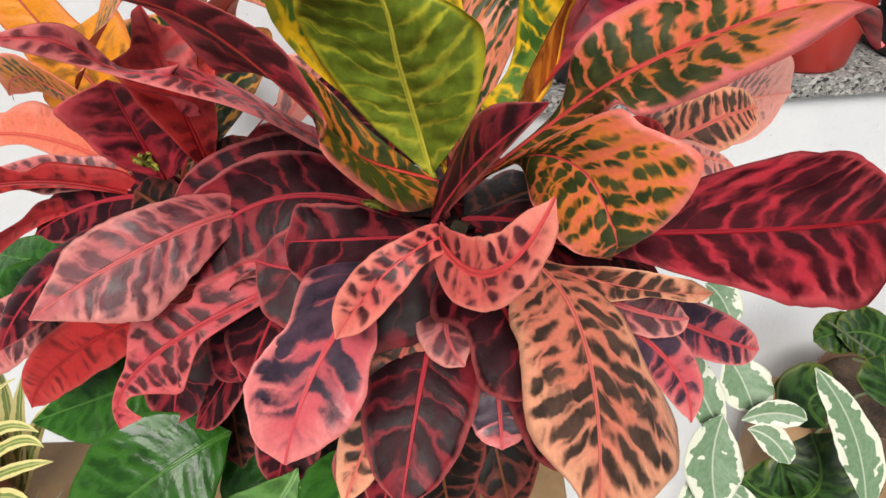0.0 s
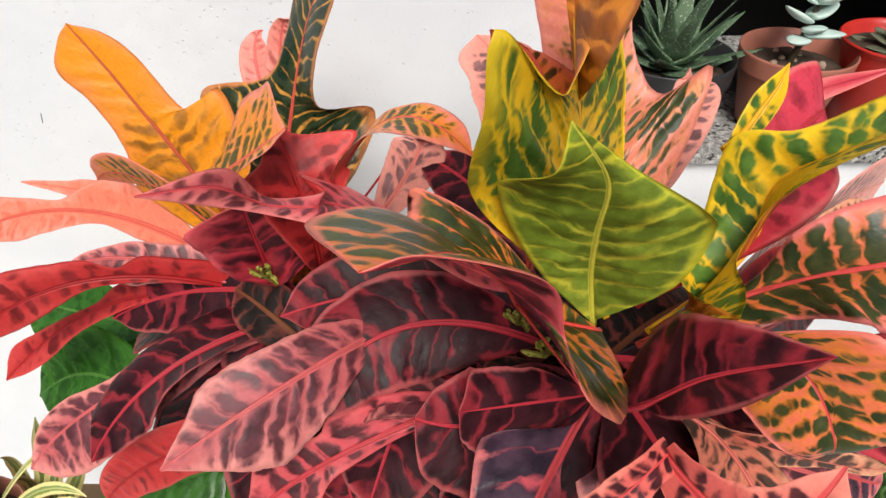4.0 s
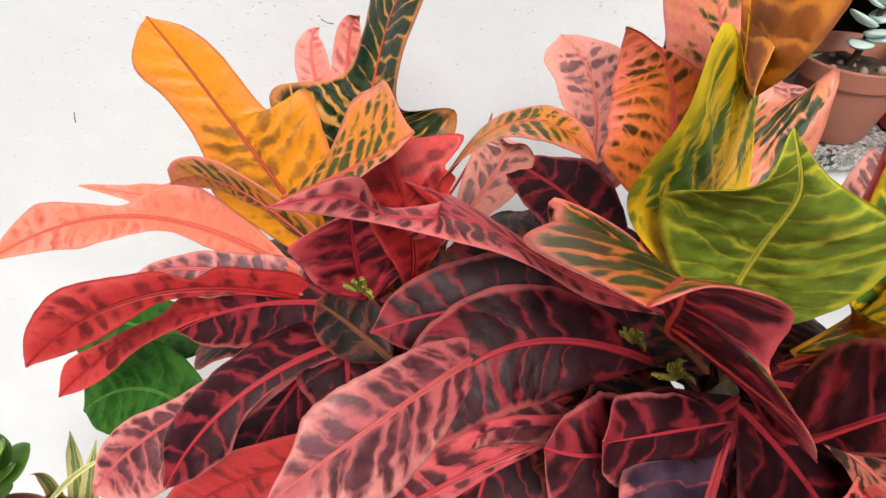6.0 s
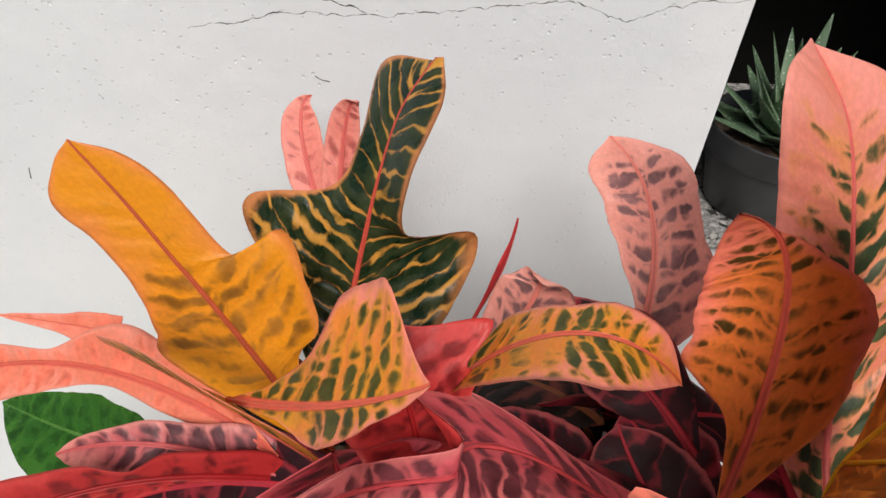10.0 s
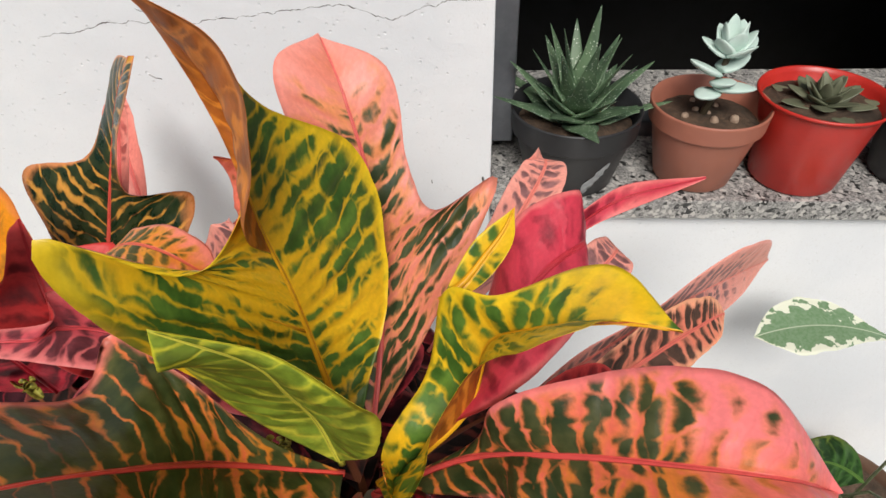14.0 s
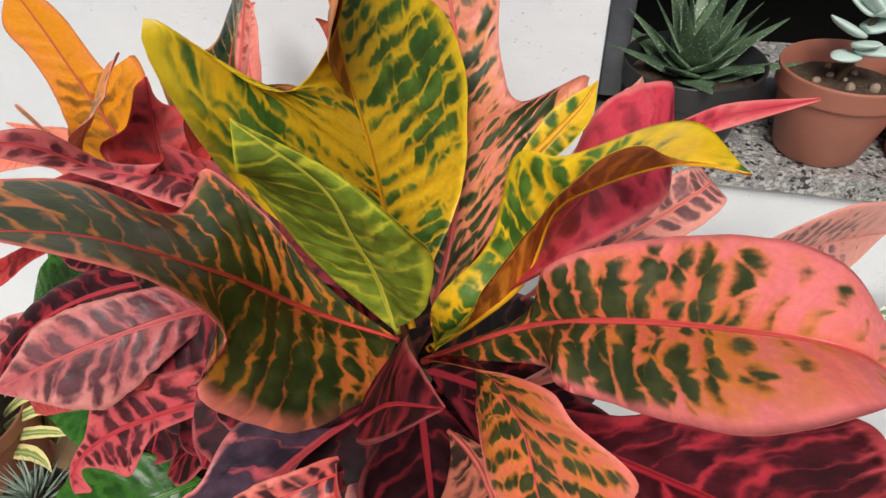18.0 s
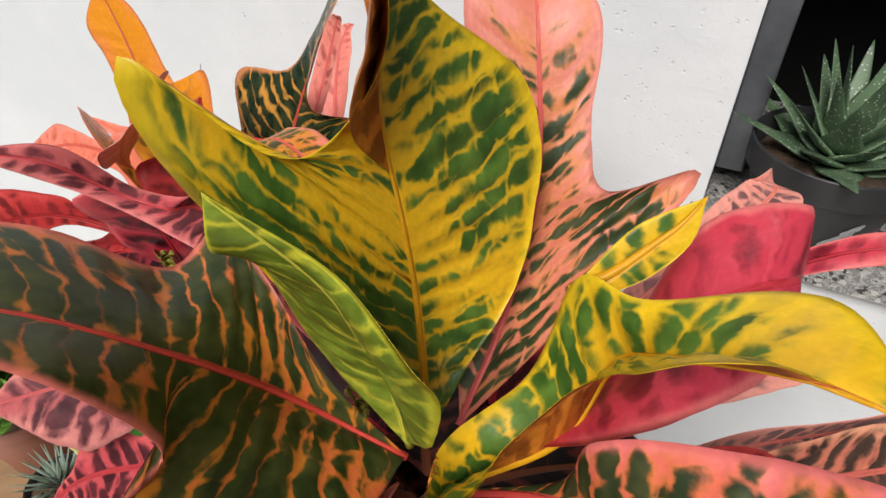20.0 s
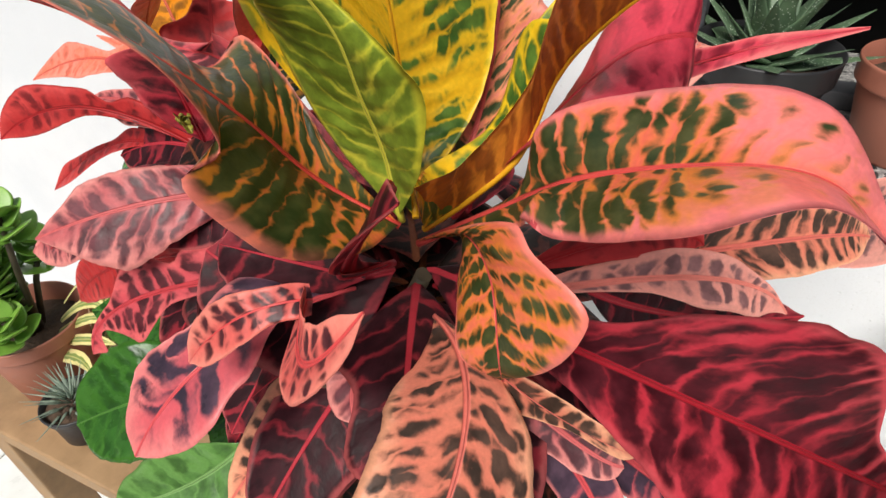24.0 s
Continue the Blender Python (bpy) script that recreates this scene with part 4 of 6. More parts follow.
leaf((0.111, 0.381, 1.449), (0.089, 0.364, 1.446), (0.065, 0.354, 1.420), (-0.656, 0.417, 0.629), 0.009, (0.6, 0.7, 0.7, 0.75, 0.9, 1, 1, 1, 0.9, 0.6, 0), (0.6, 0.7, 0.7, 0.75, 0.9, 1, 1, 1, 0.9, 0.6, 0), "pinkred", sweep=0.2, fold=0.1, lobe=True)
leaf((-0.011, 0.483, 1.401), (-0.057, 0.442, 1.406), (-0.113, 0.405, 1.389), (-0.443, 0.531, 0.722), 0.029, (0, 0.22, 0.39, 0.48, 0.54, 0.6, 0.64, 0.66, 0.68, 0.7, 0.72, 0.73, 0.75, 0.77, 0.79, 0.8, 0.79, 0.78, 0.77, 0.73, 0.61, 0.48, 0.37, 0.28, 0.19, 0.09, 0), (0, 0.12, 0.24, 0.36, 0.46, 0.54, 0.62, 0.7, 0.79, 0.88, 0.96, 1.04, 1.1, 1.16, 1.21, 1.22, 1.17, 1.1, 1.02, 0.91, 0.79, 0.66, 0.53, 0.4, 0.27, 0.13, 0), "pinkdark", sweep=0.3, curl=-0.1, label="dusky pink leaf with faded blotches")
leaf((0.055, 0.458, 1.380), (-0.060, 0.418, 1.350), (-0.087, 0.389, 1.315), (-0.531, 0.510, 0.677), 0.016, (0, 0.29, 0.58, 0.87, 1.16, 1.34, 1.26, 1.27, 1.35, 0.93, 1.12, 1.61, 1.7, 1.51, 1.2, 0.87, 0.57, 0.39, 0.32, 0.28, 0.24, 0.2, 0.16, 0.12, 0.08, 0.04, 0), (0, 0.05, 0.11, 0.16, 0.22, 0.27, 0.32, 0.38, 0.43, 0.49, 0.6, 0.91, 1.37, 1.71, 1.64, 1.4, 1.16, 0.93, 0.69, 0.47, 0.3, 0.28, 0.46, 0.72, 0.99, 0.92, 0), "crimsonspot", sweep=0.2, curl=0.05)
loft(((-0.093, 0.553, 1.376), (-0.142, 0.577, 1.458), (-0.159, 0.585, 1.484), (-0.176, 0.593, 1.510), (-0.192, 0.599, 1.533)),
     ((-0.093, 0.553, 1.376), (-0.110, 0.571, 1.430), (-0.100, 0.578, 1.448), (-0.104, 0.586, 1.471), (-0.113, 0.594, 1.495), (-0.133, 0.588, 1.483), (-0.157, 0.596, 1.514), (-0.172, 0.599, 1.527), (-0.192, 0.599, 1.533)),
     ((-0.093, 0.553, 1.376), (-0.165, 0.566, 1.433), (-0.171, 0.572, 1.451), (-0.175, 0.577, 1.469), (-0.188, 0.584, 1.492), (-0.203, 0.589, 1.509), (-0.199, 0.596, 1.525), (-0.192, 0.599, 1.533)),
     "orange", label="plain orange lobed leaf", bulge=0.05, ties=((4, 0.60), None))
leaf((-0.128, 0.536, 1.454), (-0.080, 0.507, 1.495), (-0.046, 0.497, 1.522), (-0.073, -0.916, -0.396), 0.040, (0, 0.01, 0.03, 0.04, 0.05, 0.07, 0.08, 0.1, 0.12, 0.17, 0.23, 0.28, 0.3, 0.32, 0.32, 0.31, 0.3, 0.27, 0.23, 0.17, 0.14, 0.12, 0.1, 0.08, 0.05, 0.03, 0), (0, 0.02, 0.05, 0.07, 0.1, 0.13, 0.2, 0.27, 0.32, 0.36, 0.41, 0.48, 0.57, 0.69, 0.82, 0.89, 0.91, 0.92, 0.93, 0.93, 0.92, 0.88, 0.79, 0.6, 0.35, 0.14, 0), "orangespot", sweep=0.1, fold=0.15, under="coral", label="folded orange-yellow leaf with green spots")
leaf((-0.088, 0.537, 1.390), (-0.134, 0.531, 1.465), (-0.194, 0.568, 1.447), (-0.288, 0.506, -0.813), 0.018, (0, 0.45, 0.75, 0.92, 1, 1, 0.95, 0.85, 0.7, 0.45, 0), (0, 0.45, 0.75, 0.92, 1, 1, 0.95, 0.85, 0.7, 0.45, 0), "orangespot", sweep=0.3, fold=0.1, under="orangespot")
leaf((-0.056, 0.554, 1.410), (-0.010, 0.530, 1.504), (0.039, 0.523, 1.490), (-0.338, -0.940, 0.051), 0.014, (0, 0.12, 0.24, 0.36, 0.48, 0.6, 0.72, 0.84, 0.96, 1.08, 1.19, 1.3, 1.4, 1.49, 1.58, 1.66, 1.71, 1.72, 1.62, 1.46, 1.27, 1.09, 0.9, 0.69, 0.47, 0.23, 0), (0, 0.13, 0.26, 0.39, 0.52, 0.65, 0.79, 1.01, 1.28, 1.3, 1.19, 1.09, 1.02, 0.96, 0.91, 0.89, 0.93, 0.99, 1.03, 1.04, 1.02, 1, 0.98, 0.96, 0.87, 0.52, 0), "orangespot", sweep=0.2, fold=0.1, under="coral")
leaf((-0.121, 0.547, 1.390), (-0.231, 0.581, 1.413), (-0.338, 0.571, 1.382), (0.067, 0.675, 0.734), 0.024, (0, 0.13, 0.27, 0.4, 0.54, 0.67, 0.8, 0.91, 1, 1.04, 1, 0.86, 0.65, 0.42, 0.28, 0.29, 0.36, 0.44, 0.54, 0.67, 0.75, 0.72, 0.61, 0.47, 0.31, 0.16, 0), (0, 0.1, 0.2, 0.29, 0.35, 0.38, 0.41, 0.42, 0.37, 0.31, 0.27, 0.3, 0.38, 0.47, 0.55, 0.62, 0.68, 0.72, 0.7, 0.64, 0.57, 0.49, 0.42, 0.33, 0.22, 0.11, 0), "coral", sweep=0.2, fold=0.1, under="coral", label="long coral-pink forked leaf")
leaf((-0.218, 0.607, 1.406), (-0.245, 0.608, 1.412), (-0.278, 0.607, 1.419), (0.189, 0.710, 0.679), 0.009, (1, 1, 0.95, 0.9, 0.8, 0.6, 0.45, 0.35, 0.25, 0.15, 0), (1, 1, 0.95, 0.9, 0.8, 0.6, 0.45, 0.35, 0.25, 0.15, 0), "coral", sweep=0.1, fold=0.1, under="coral", lobe=True)
leaf((-0.120, 0.714, 1.370), (-0.148, 0.771, 1.429), (-0.142, 0.791, 1.455), (0.985, 0.107, 0.139), 0.015, (0, 0.6, 0.9, 1, 1, 0.95, 0.85, 0.68, 0.45, 0.2, 0), (0, 0.6, 0.9, 1, 1, 0.95, 0.85, 0.68, 0.45, 0.2, 0), "salmon", sweep=0.45, fold=0.25, under="salmon")
leaf((-0.111, 0.661, 1.389), (-0.106, 0.710, 1.467), (-0.095, 0.709, 1.494), (0.962, -0.270, -0.026), 0.011, (0, 0.6, 0.9, 1, 1, 0.95, 0.85, 0.68, 0.45, 0.2, 0), (0, 0.6, 0.9, 1, 1, 0.95, 0.85, 0.68, 0.45, 0.2, 0), "salmon", sweep=0.45, fold=0.25, under="salmon")
leaf((0.050, 0.582, 1.415), (0.066, 0.643, 1.461), (0.046, 0.689, 1.488), (0.999, 0.009, 0.046), 0.023, (0, 0.35, 0.71, 1.04, 1.29, 1.47, 1.57, 1.51, 1.38, 1.25, 1.16, 1.11, 1.07, 1.05, 1.08, 1.12, 1.16, 1.17, 1.16, 1.11, 0.97, 0.79, 0.62, 0.46, 0.31, 0.15, 0), (0, 0.05, 0.1, 0.15, 0.19, 0.27, 0.4, 0.57, 0.71, 0.8, 0.87, 0.95, 1, 1.03, 1.03, 1.04, 1.04, 1.04, 1.05, 1.05, 1.06, 1.06, 1.05, 0.97, 0.83, 0.56, 0), "salmonspot", sweep=0.3, fold=0.05, under="salmonspot", label="pale salmon leaf with grey-brown bars")
leaf((0.071, 0.512, 1.414), (0.080, 0.549, 1.503), (0.047, 0.545, 1.547), (0.985, 0.013, 0.176), 0.028, (0, 0.19, 0.38, 0.57, 0.76, 0.92, 1.01, 1.04, 1.06, 1.07, 1.07, 1.04, 0.98, 0.89, 0.76, 0.6, 0.45, 0.34, 0.24, 0.16, 0.07, 0.02, 0, 0, 0, 0, 0), (0, 0.08, 0.16, 0.23, 0.31, 0.5, 0.9, 1.16, 1.26, 1.26, 1.23, 1.2, 1.17, 1.14, 1.11, 1.07, 1.03, 0.99, 0.95, 0.91, 0.86, 0.79, 0.65, 0.5, 0.34, 0.17, 0), "orangered", sweep=0.3, fold=0.12, under="orangered")
leaf((-0.056, 0.536, 1.391), (-0.052, 0.521, 1.457), (-0.073, 0.555, 1.502), (0.815, 0.580, 0.000), 0.042, (0, 0.04, 0.09, 0.13, 0.17, 0.21, 0.26, 0.3, 0.34, 0.39, 0.43, 0.47, 0.51, 0.56, 0.61, 0.69, 0.64, 0.57, 0.79, 0.93, 0.76, 0.42, 0.2, 0.1, 0.05, 0.03, 0), (0, 0.04, 0.08, 0.12, 0.16, 0.2, 0.24, 0.28, 0.32, 0.36, 0.41, 0.45, 0.49, 0.53, 0.57, 0.61, 0.65, 0.69, 0.65, 0.46, 0.33, 0.28, 0.23, 0.19, 0.16, 0.11, 0), "crimson", sweep=0.2, fold=0.2, under="crimson")
leaf((-0.050, 0.589, 1.391), (-0.016, 0.641, 1.415), (0.002, 0.692, 1.426), (0.764, -0.548, 0.342), 0.0020, (0.5, 0.4, 0.4, 0.4, 0.5, 0.8, 1.1, 0.9, 0.4, 0.3, 0), (0.5, 0.4, 0.4, 0.4, 0.5, 0.8, 1.1, 0.9, 0.4, 0.3, 0), "crimson", sweep=0.45, fold=0.3, under="salmon")
leaf((-0.036, 0.590, 1.381), (0.002, 0.615, 1.429), (0.002, 0.618, 1.449), (0.839, -0.467, -0.280), 0.020, (0, 0.45, 0.75, 0.92, 1, 1, 0.95, 0.85, 0.7, 0.45, 0), (0, 0.45, 0.75, 0.92, 1, 1, 0.95, 0.85, 0.7, 0.45, 0), "salmonspot", sweep=0.45, fold=0.1, under="salmonspot")
leaf((-0.112, 0.544, 1.371), (-0.198, 0.520, 1.405), (-0.268, 0.488, 1.379), (-0.016, 0.291, 0.956), 0.014, (0, 0.65, 1.07, 1.11, 1.03, 0.97, 0.97, 1.01, 0.97, 0.67, 0.42, 0.61, 0.92, 1.04, 1.07, 1.09, 1.18, 1.34, 1.51, 1.62, 1.54, 1.38, 1.19, 0.99, 0.7, 0.36, 0), (0, 0.03, 0.06, 0.09, 0.13, 0.16, 0.19, 0.22, 0.25, 0.28, 0.32, 0.35, 0.38, 0.44, 0.56, 0.71, 0.84, 0.93, 0.97, 1, 1.02, 1, 0.88, 0.71, 0.48, 0.22, 0), "crimson", sweep=0.2, fold=0.1, curl=-0.1, under="crimson", label="long plain crimson leaf")
leaf((-0.112, 0.535, 1.356), (-0.202, 0.544, 1.362), (-0.300, 0.523, 1.301), (-0.216, 0.767, 0.605), 0.014, (0, 0.21, 0.42, 0.59, 0.63, 0.55, 0.44, 0.39, 0.45, 0.56, 0.66, 0.74, 0.8, 0.77, 0.52, 0.3, 0.25, 0.28, 0.34, 0.42, 0.51, 0.61, 0.75, 0.95, 1.02, 0.65, 0), (0, 0.02, 0.04, 0.08, 0.16, 0.24, 0.31, 0.31, 0.29, 0.27, 0.26, 0.32, 0.42, 0.52, 0.57, 0.59, 0.61, 0.64, 0.71, 0.8, 0.89, 0.94, 0.91, 0.81, 0.61, 0.32, 0), "crimson", sweep=0.2, fold=0.1, under="crimson")
leaf((-0.079, 0.524, 1.366), (-0.146, 0.482, 1.365), (-0.191, 0.445, 1.325), (-0.632, 0.679, 0.374), 0.011, (0.57, 1.54, 2.42, 2.96, 3.09, 3.1, 3.11, 3.12, 3.13, 3.13, 3.13, 3.13, 3.1, 3.01, 2.88, 2.74, 2.61, 2.5, 2.49, 2.54, 2.61, 2.61, 2.27, 1.56, 0.91, 0.43, 0), (0, 0.21, 0.37, 0.44, 0.48, 0.51, 0.55, 0.58, 0.61, 0.64, 0.67, 0.71, 0.78, 0.86, 0.95, 1.1, 1.33, 1.6, 1.79, 1.77, 1.62, 1.46, 1.3, 1.11, 0.81, 0.42, 0), "maroon", sweep=0.2, curl=-0.12, label="maroon leaf with pink veins and pale tip")
leaf((-0.084, 0.525, 1.351), (-0.191, 0.493, 1.330), (-0.252, 0.459, 1.291), (-0.469, 0.694, 0.546), 0.017, (0, 0.18, 0.35, 0.53, 0.71, 0.85, 0.89, 0.88, 0.86, 0.83, 0.79, 0.74, 0.7, 0.65, 0.65, 0.71, 0.79, 0.89, 0.98, 1.04, 1.01, 0.93, 0.8, 0.61, 0.41, 0.2, 0), (0, 0.04, 0.08, 0.13, 0.26, 0.45, 0.65, 0.85, 1.04, 1.22, 1.4, 1.57, 1.69, 1.78, 1.86, 1.94, 2.01, 2.04, 2.03, 2.01, 1.99, 1.9, 1.71, 1.48, 1.18, 0.66, 0), "pinkdark", sweep=0.2, curl=-0.1)
leaf((0.083, 0.482, 1.388), (-0.001, 0.479, 1.407), (-0.055, 0.440, 1.373), (-0.279, 0.747, 0.604), 0.032, (0, 0.45, 0.75, 0.92, 1, 1, 0.95, 0.85, 0.7, 0.45, 0), (0, 0.45, 0.75, 0.92, 1, 1, 0.95, 0.85, 0.7, 0.45, 0), "maroon", sweep=0.3, curl=-0.1)
leaf((0.074, 0.501, 1.393), (0.002, 0.512, 1.403), (-0.076, 0.504, 1.390), (-0.001, 0.638, 0.770), 0.030, (0, 0.45, 0.75, 0.92, 1, 1, 0.95, 0.85, 0.7, 0.45, 0), (0, 0.45, 0.75, 0.92, 1, 1, 0.95, 0.85, 0.7, 0.45, 0), "maroon", sweep=0.3, curl=-0.1)
leaf((0.036, 0.474, 1.370), (-0.008, 0.469, 1.350), (-0.015, 0.461, 1.321), (-0.658, 0.370, 0.656), 0.024, (0, 0.45, 0.75, 0.92, 1, 1, 0.95, 0.85, 0.7, 0.45, 0), (0, 0.45, 0.75, 0.92, 1, 1, 0.95, 0.85, 0.7, 0.45, 0), "maroon", sweep=0.2)
leaf((0.009, 0.470, 1.346), (-0.030, 0.451, 1.319), (-0.034, 0.435, 1.298), (-0.806, 0.397, 0.438), 0.024, (0, 0.45, 0.75, 0.92, 1, 1, 0.95, 0.85, 0.7, 0.45, 0), (0, 0.45, 0.75, 0.92, 1, 1, 0.95, 0.85, 0.7, 0.45, 0), "maroon", sweep=0.2)
leaf((0.106, 0.449, 1.407), (0.053, 0.426, 1.399), (0.010, 0.421, 1.409), (-0.184, 0.673, 0.717), 0.024, (0, 0.19, 0.36, 0.51, 0.66, 0.8, 0.92, 0.97, 0.99, 1, 1.02, 1.04, 1.05, 1.07, 1.09, 1.1, 1.12, 1.12, 1.09, 1.02, 0.95, 0.88, 0.81, 0.74, 0.62, 0.36, 0), (0, 0.47, 0.94, 1.42, 1.82, 2.01, 2.04, 2.04, 2.04, 2.04, 2.02, 1.97, 1.88, 1.79, 1.7, 1.6, 1.51, 1.43, 1.34, 1.26, 1.17, 1.09, 0.99, 0.8, 0.54, 0.26, 0), "maroon", sweep=0.2)
leaf((-0.102, 0.539, 1.371), (-0.169, 0.546, 1.398), (-0.223, 0.541, 1.397), (0.192, 0.701, 0.687), 0.013, (0, 0.29, 0.58, 0.87, 1.16, 1.38, 1.4, 1.3, 1.18, 1.07, 0.99, 0.94, 0.91, 0.88, 0.84, 0.8, 0.74, 0.68, 0.61, 0.55, 0.5, 0.45, 0.4, 0.34, 0.25, 0.13, 0), (0, 0.02, 0.03, 0.05, 0.06, 0.11, 0.24, 0.42, 0.6, 0.78, 0.92, 1.04, 1.14, 1.24, 1.3, 1.27, 1.2, 1.14, 1.08, 1.01, 0.95, 0.87, 0.77, 0.66, 0.55, 0.37, 0), "pinkdark", sweep=0.3)
leaf((-0.065, 0.528, 1.381), (-0.144, 0.541, 1.375), (-0.209, 0.539, 1.350), (-0.077, 0.697, 0.713), 0.027, (0, 0.45, 0.75, 0.92, 1, 1, 0.95, 0.85, 0.7, 0.45, 0), (0, 0.45, 0.75, 0.92, 1, 1, 0.95, 0.85, 0.7, 0.45, 0), "maroon", sweep=0.3)
leaf((-0.037, 0.532, 1.381), (-0.069, 0.553, 1.380), (-0.022, 0.544, 1.406), (0.810, -0.545, -0.214), 0.022, (0, 0.45, 0.75, 0.92, 1, 1, 0.95, 0.85, 0.7, 0.45, 0), (0, 0.45, 0.75, 0.92, 1, 1, 0.95, 0.85, 0.7, 0.45, 0), "orangedark", sweep=0.3)
leaf((0.048, 0.523, 1.395), (0.069, 0.571, 1.381), (0.008, 0.581, 1.390), (-0.336, -0.168, 0.927), 0.030, (0, 0.45, 0.75, 0.92, 1, 1, 0.95, 0.85, 0.7, 0.45, 0), (0, 0.45, 0.75, 0.92, 1, 1, 0.95, 0.85, 0.7, 0.45, 0), "maroon", sweep=0.3)
leaf((0.152, 0.463, 1.391), (0.247, 0.516, 1.396), (0.291, 0.523, 1.381), (0.230, -0.612, -0.757), 0.013, (0, 0.06, 0.12, 0.18, 0.24, 0.29, 0.35, 0.41, 0.48, 0.59, 0.77, 0.96, 1.12, 1.17, 1.17, 1.17, 1.17, 1.16, 1.16, 1.16, 1.15, 1.07, 0.89, 0.67, 0.44, 0.22, 0), (0, 0.15, 0.3, 0.45, 0.59, 0.71, 0.76, 0.83, 0.93, 1.03, 1.11, 1.13, 1.09, 1.04, 0.99, 0.9, 0.78, 0.63, 0.5, 0.39, 0.3, 0.21, 0.13, 0.05, 0.01, 0, 0), "salmonspot", sweep=0.3, under="salmonspot")
leaf((0.162, 0.472, 1.406), (0.215, 0.517, 1.414), (0.244, 0.531, 1.405), (0.373, -0.495, -0.785), 0.011, (0, 0.45, 0.75, 0.92, 1, 1, 0.95, 0.85, 0.7, 0.45, 0), (0, 0.45, 0.75, 0.92, 1, 1, 0.95, 0.85, 0.7, 0.45, 0), "crimson", sweep=0.45, under="crimson")
leaf((0.183, 0.492, 1.396), (0.286, 0.569, 1.394), (0.332, 0.604, 1.385), (0.342, -0.509, -0.790), 0.020, (0, 0.45, 0.75, 0.92, 1, 1, 0.95, 0.85, 0.7, 0.45, 0), (0, 0.45, 0.75, 0.92, 1, 1, 0.95, 0.85, 0.7, 0.45, 0), "peach", sweep=0.45, under="salmon")
leaf((0.184, 0.512, 1.401), (0.282, 0.595, 1.389), (0.401, 0.692, 1.354), (-0.124, -0.088, -0.988), 0.035, (0, 0.3, 0.4, 0.4, 0.45, 0.5, 0.7, 1, 1, 0.7, 0), (0, 0.3, 0.4, 0.4, 0.45, 0.5, 0.7, 1, 1, 0.7, 0), "salmonspot", sweep=0.4, fold=0.15, under="salmon")
leaf((0.155, 0.522, 1.402), (0.237, 0.590, 1.433), (0.252, 0.620, 1.428), (0.690, -0.575, -0.438), 0.016, (0, 0.45, 0.75, 0.92, 1, 1, 0.95, 0.85, 0.7, 0.45, 0), (0, 0.45, 0.75, 0.92, 1, 1, 0.95, 0.85, 0.7, 0.45, 0), "salmonspot", sweep=0.45, under="salmonspot")
leaf((0.136, 0.552, 1.403), (0.204, 0.660, 1.446), (0.206, 0.689, 1.449), (0.903, -0.409, -0.127), 0.017, (0, 0.45, 0.75, 0.92, 1, 1, 0.95, 0.85, 0.7, 0.45, 0), (0, 0.45, 0.75, 0.92, 1, 1, 0.95, 0.85, 0.7, 0.45, 0), "salmonspot", sweep=0.45, under="salmonspot")
leaf((0.101, 0.425, 1.382), (0.073, 0.394, 1.343), (0.044, 0.353, 1.290), (-0.891, 0.150, 0.428), 0.018, (0, 0.45, 0.75, 0.92, 1, 1, 0.95, 0.85, 0.7, 0.45, 0), (0, 0.45, 0.75, 0.92, 1, 1, 0.95, 0.85, 0.7, 0.45, 0), "peach", sweep=0.3)
leaf((0.121, 0.434, 1.381), (0.105, 0.410, 1.373), (0.114, 0.387, 1.362), (-0.990, 0.139, 0.012), 0.015, (0, 0.45, 0.75, 0.92, 1, 1, 0.95, 0.85, 0.7, 0.45, 0), (0, 0.45, 0.75, 0.92, 1, 1, 0.95, 0.85, 0.7, 0.45, 0), "pinkdark", sweep=0.3)
leaf((0.126, 0.434, 1.376), (0.130, 0.395, 1.334), (0.131, 0.373, 1.310), (-0.994, -0.108, 0.008), 0.018, (0, 0.45, 0.75, 0.92, 1, 1, 0.95, 0.85, 0.7, 0.45, 0), (0, 0.45, 0.75, 0.92, 1, 1, 0.95, 0.85, 0.7, 0.45, 0), "pinkblack", sweep=0.3)
leaf((0.111, 0.435, 1.366), (0.097, 0.393, 1.300), (0.100, 0.369, 1.252), (-0.989, -0.068, 0.135), 0.026, (0, 0.45, 0.75, 0.92, 1, 1, 0.95, 0.85, 0.7, 0.45, 0), (0, 0.45, 0.75, 0.92, 1, 1, 0.95, 0.85, 0.7, 0.45, 0), "blackgreen", sweep=0.3)
leaf((0.150, 0.434, 1.380), (0.218, 0.418, 1.337), (0.239, 0.397, 1.296), (-0.695, -0.497, -0.520), 0.014, (0, 0.45, 0.75, 0.92, 1, 1, 0.95, 0.85, 0.7, 0.45, 0), (0, 0.45, 0.75, 0.92, 1, 1, 0.95, 0.85, 0.7, 0.45, 0), "pinkblack", sweep=0.3)
leaf((0.161, 0.444, 1.379), (0.252, 0.440, 1.325), (0.295, 0.448, 1.298), (-0.380, -0.642, -0.666), 0.015, (0, 0.45, 0.75, 0.92, 1, 1, 0.95, 0.85, 0.7, 0.45, 0), (0, 0.45, 0.75, 0.92, 1, 1, 0.95, 0.85, 0.7, 0.45, 0), "pinkblack", sweep=0.3)
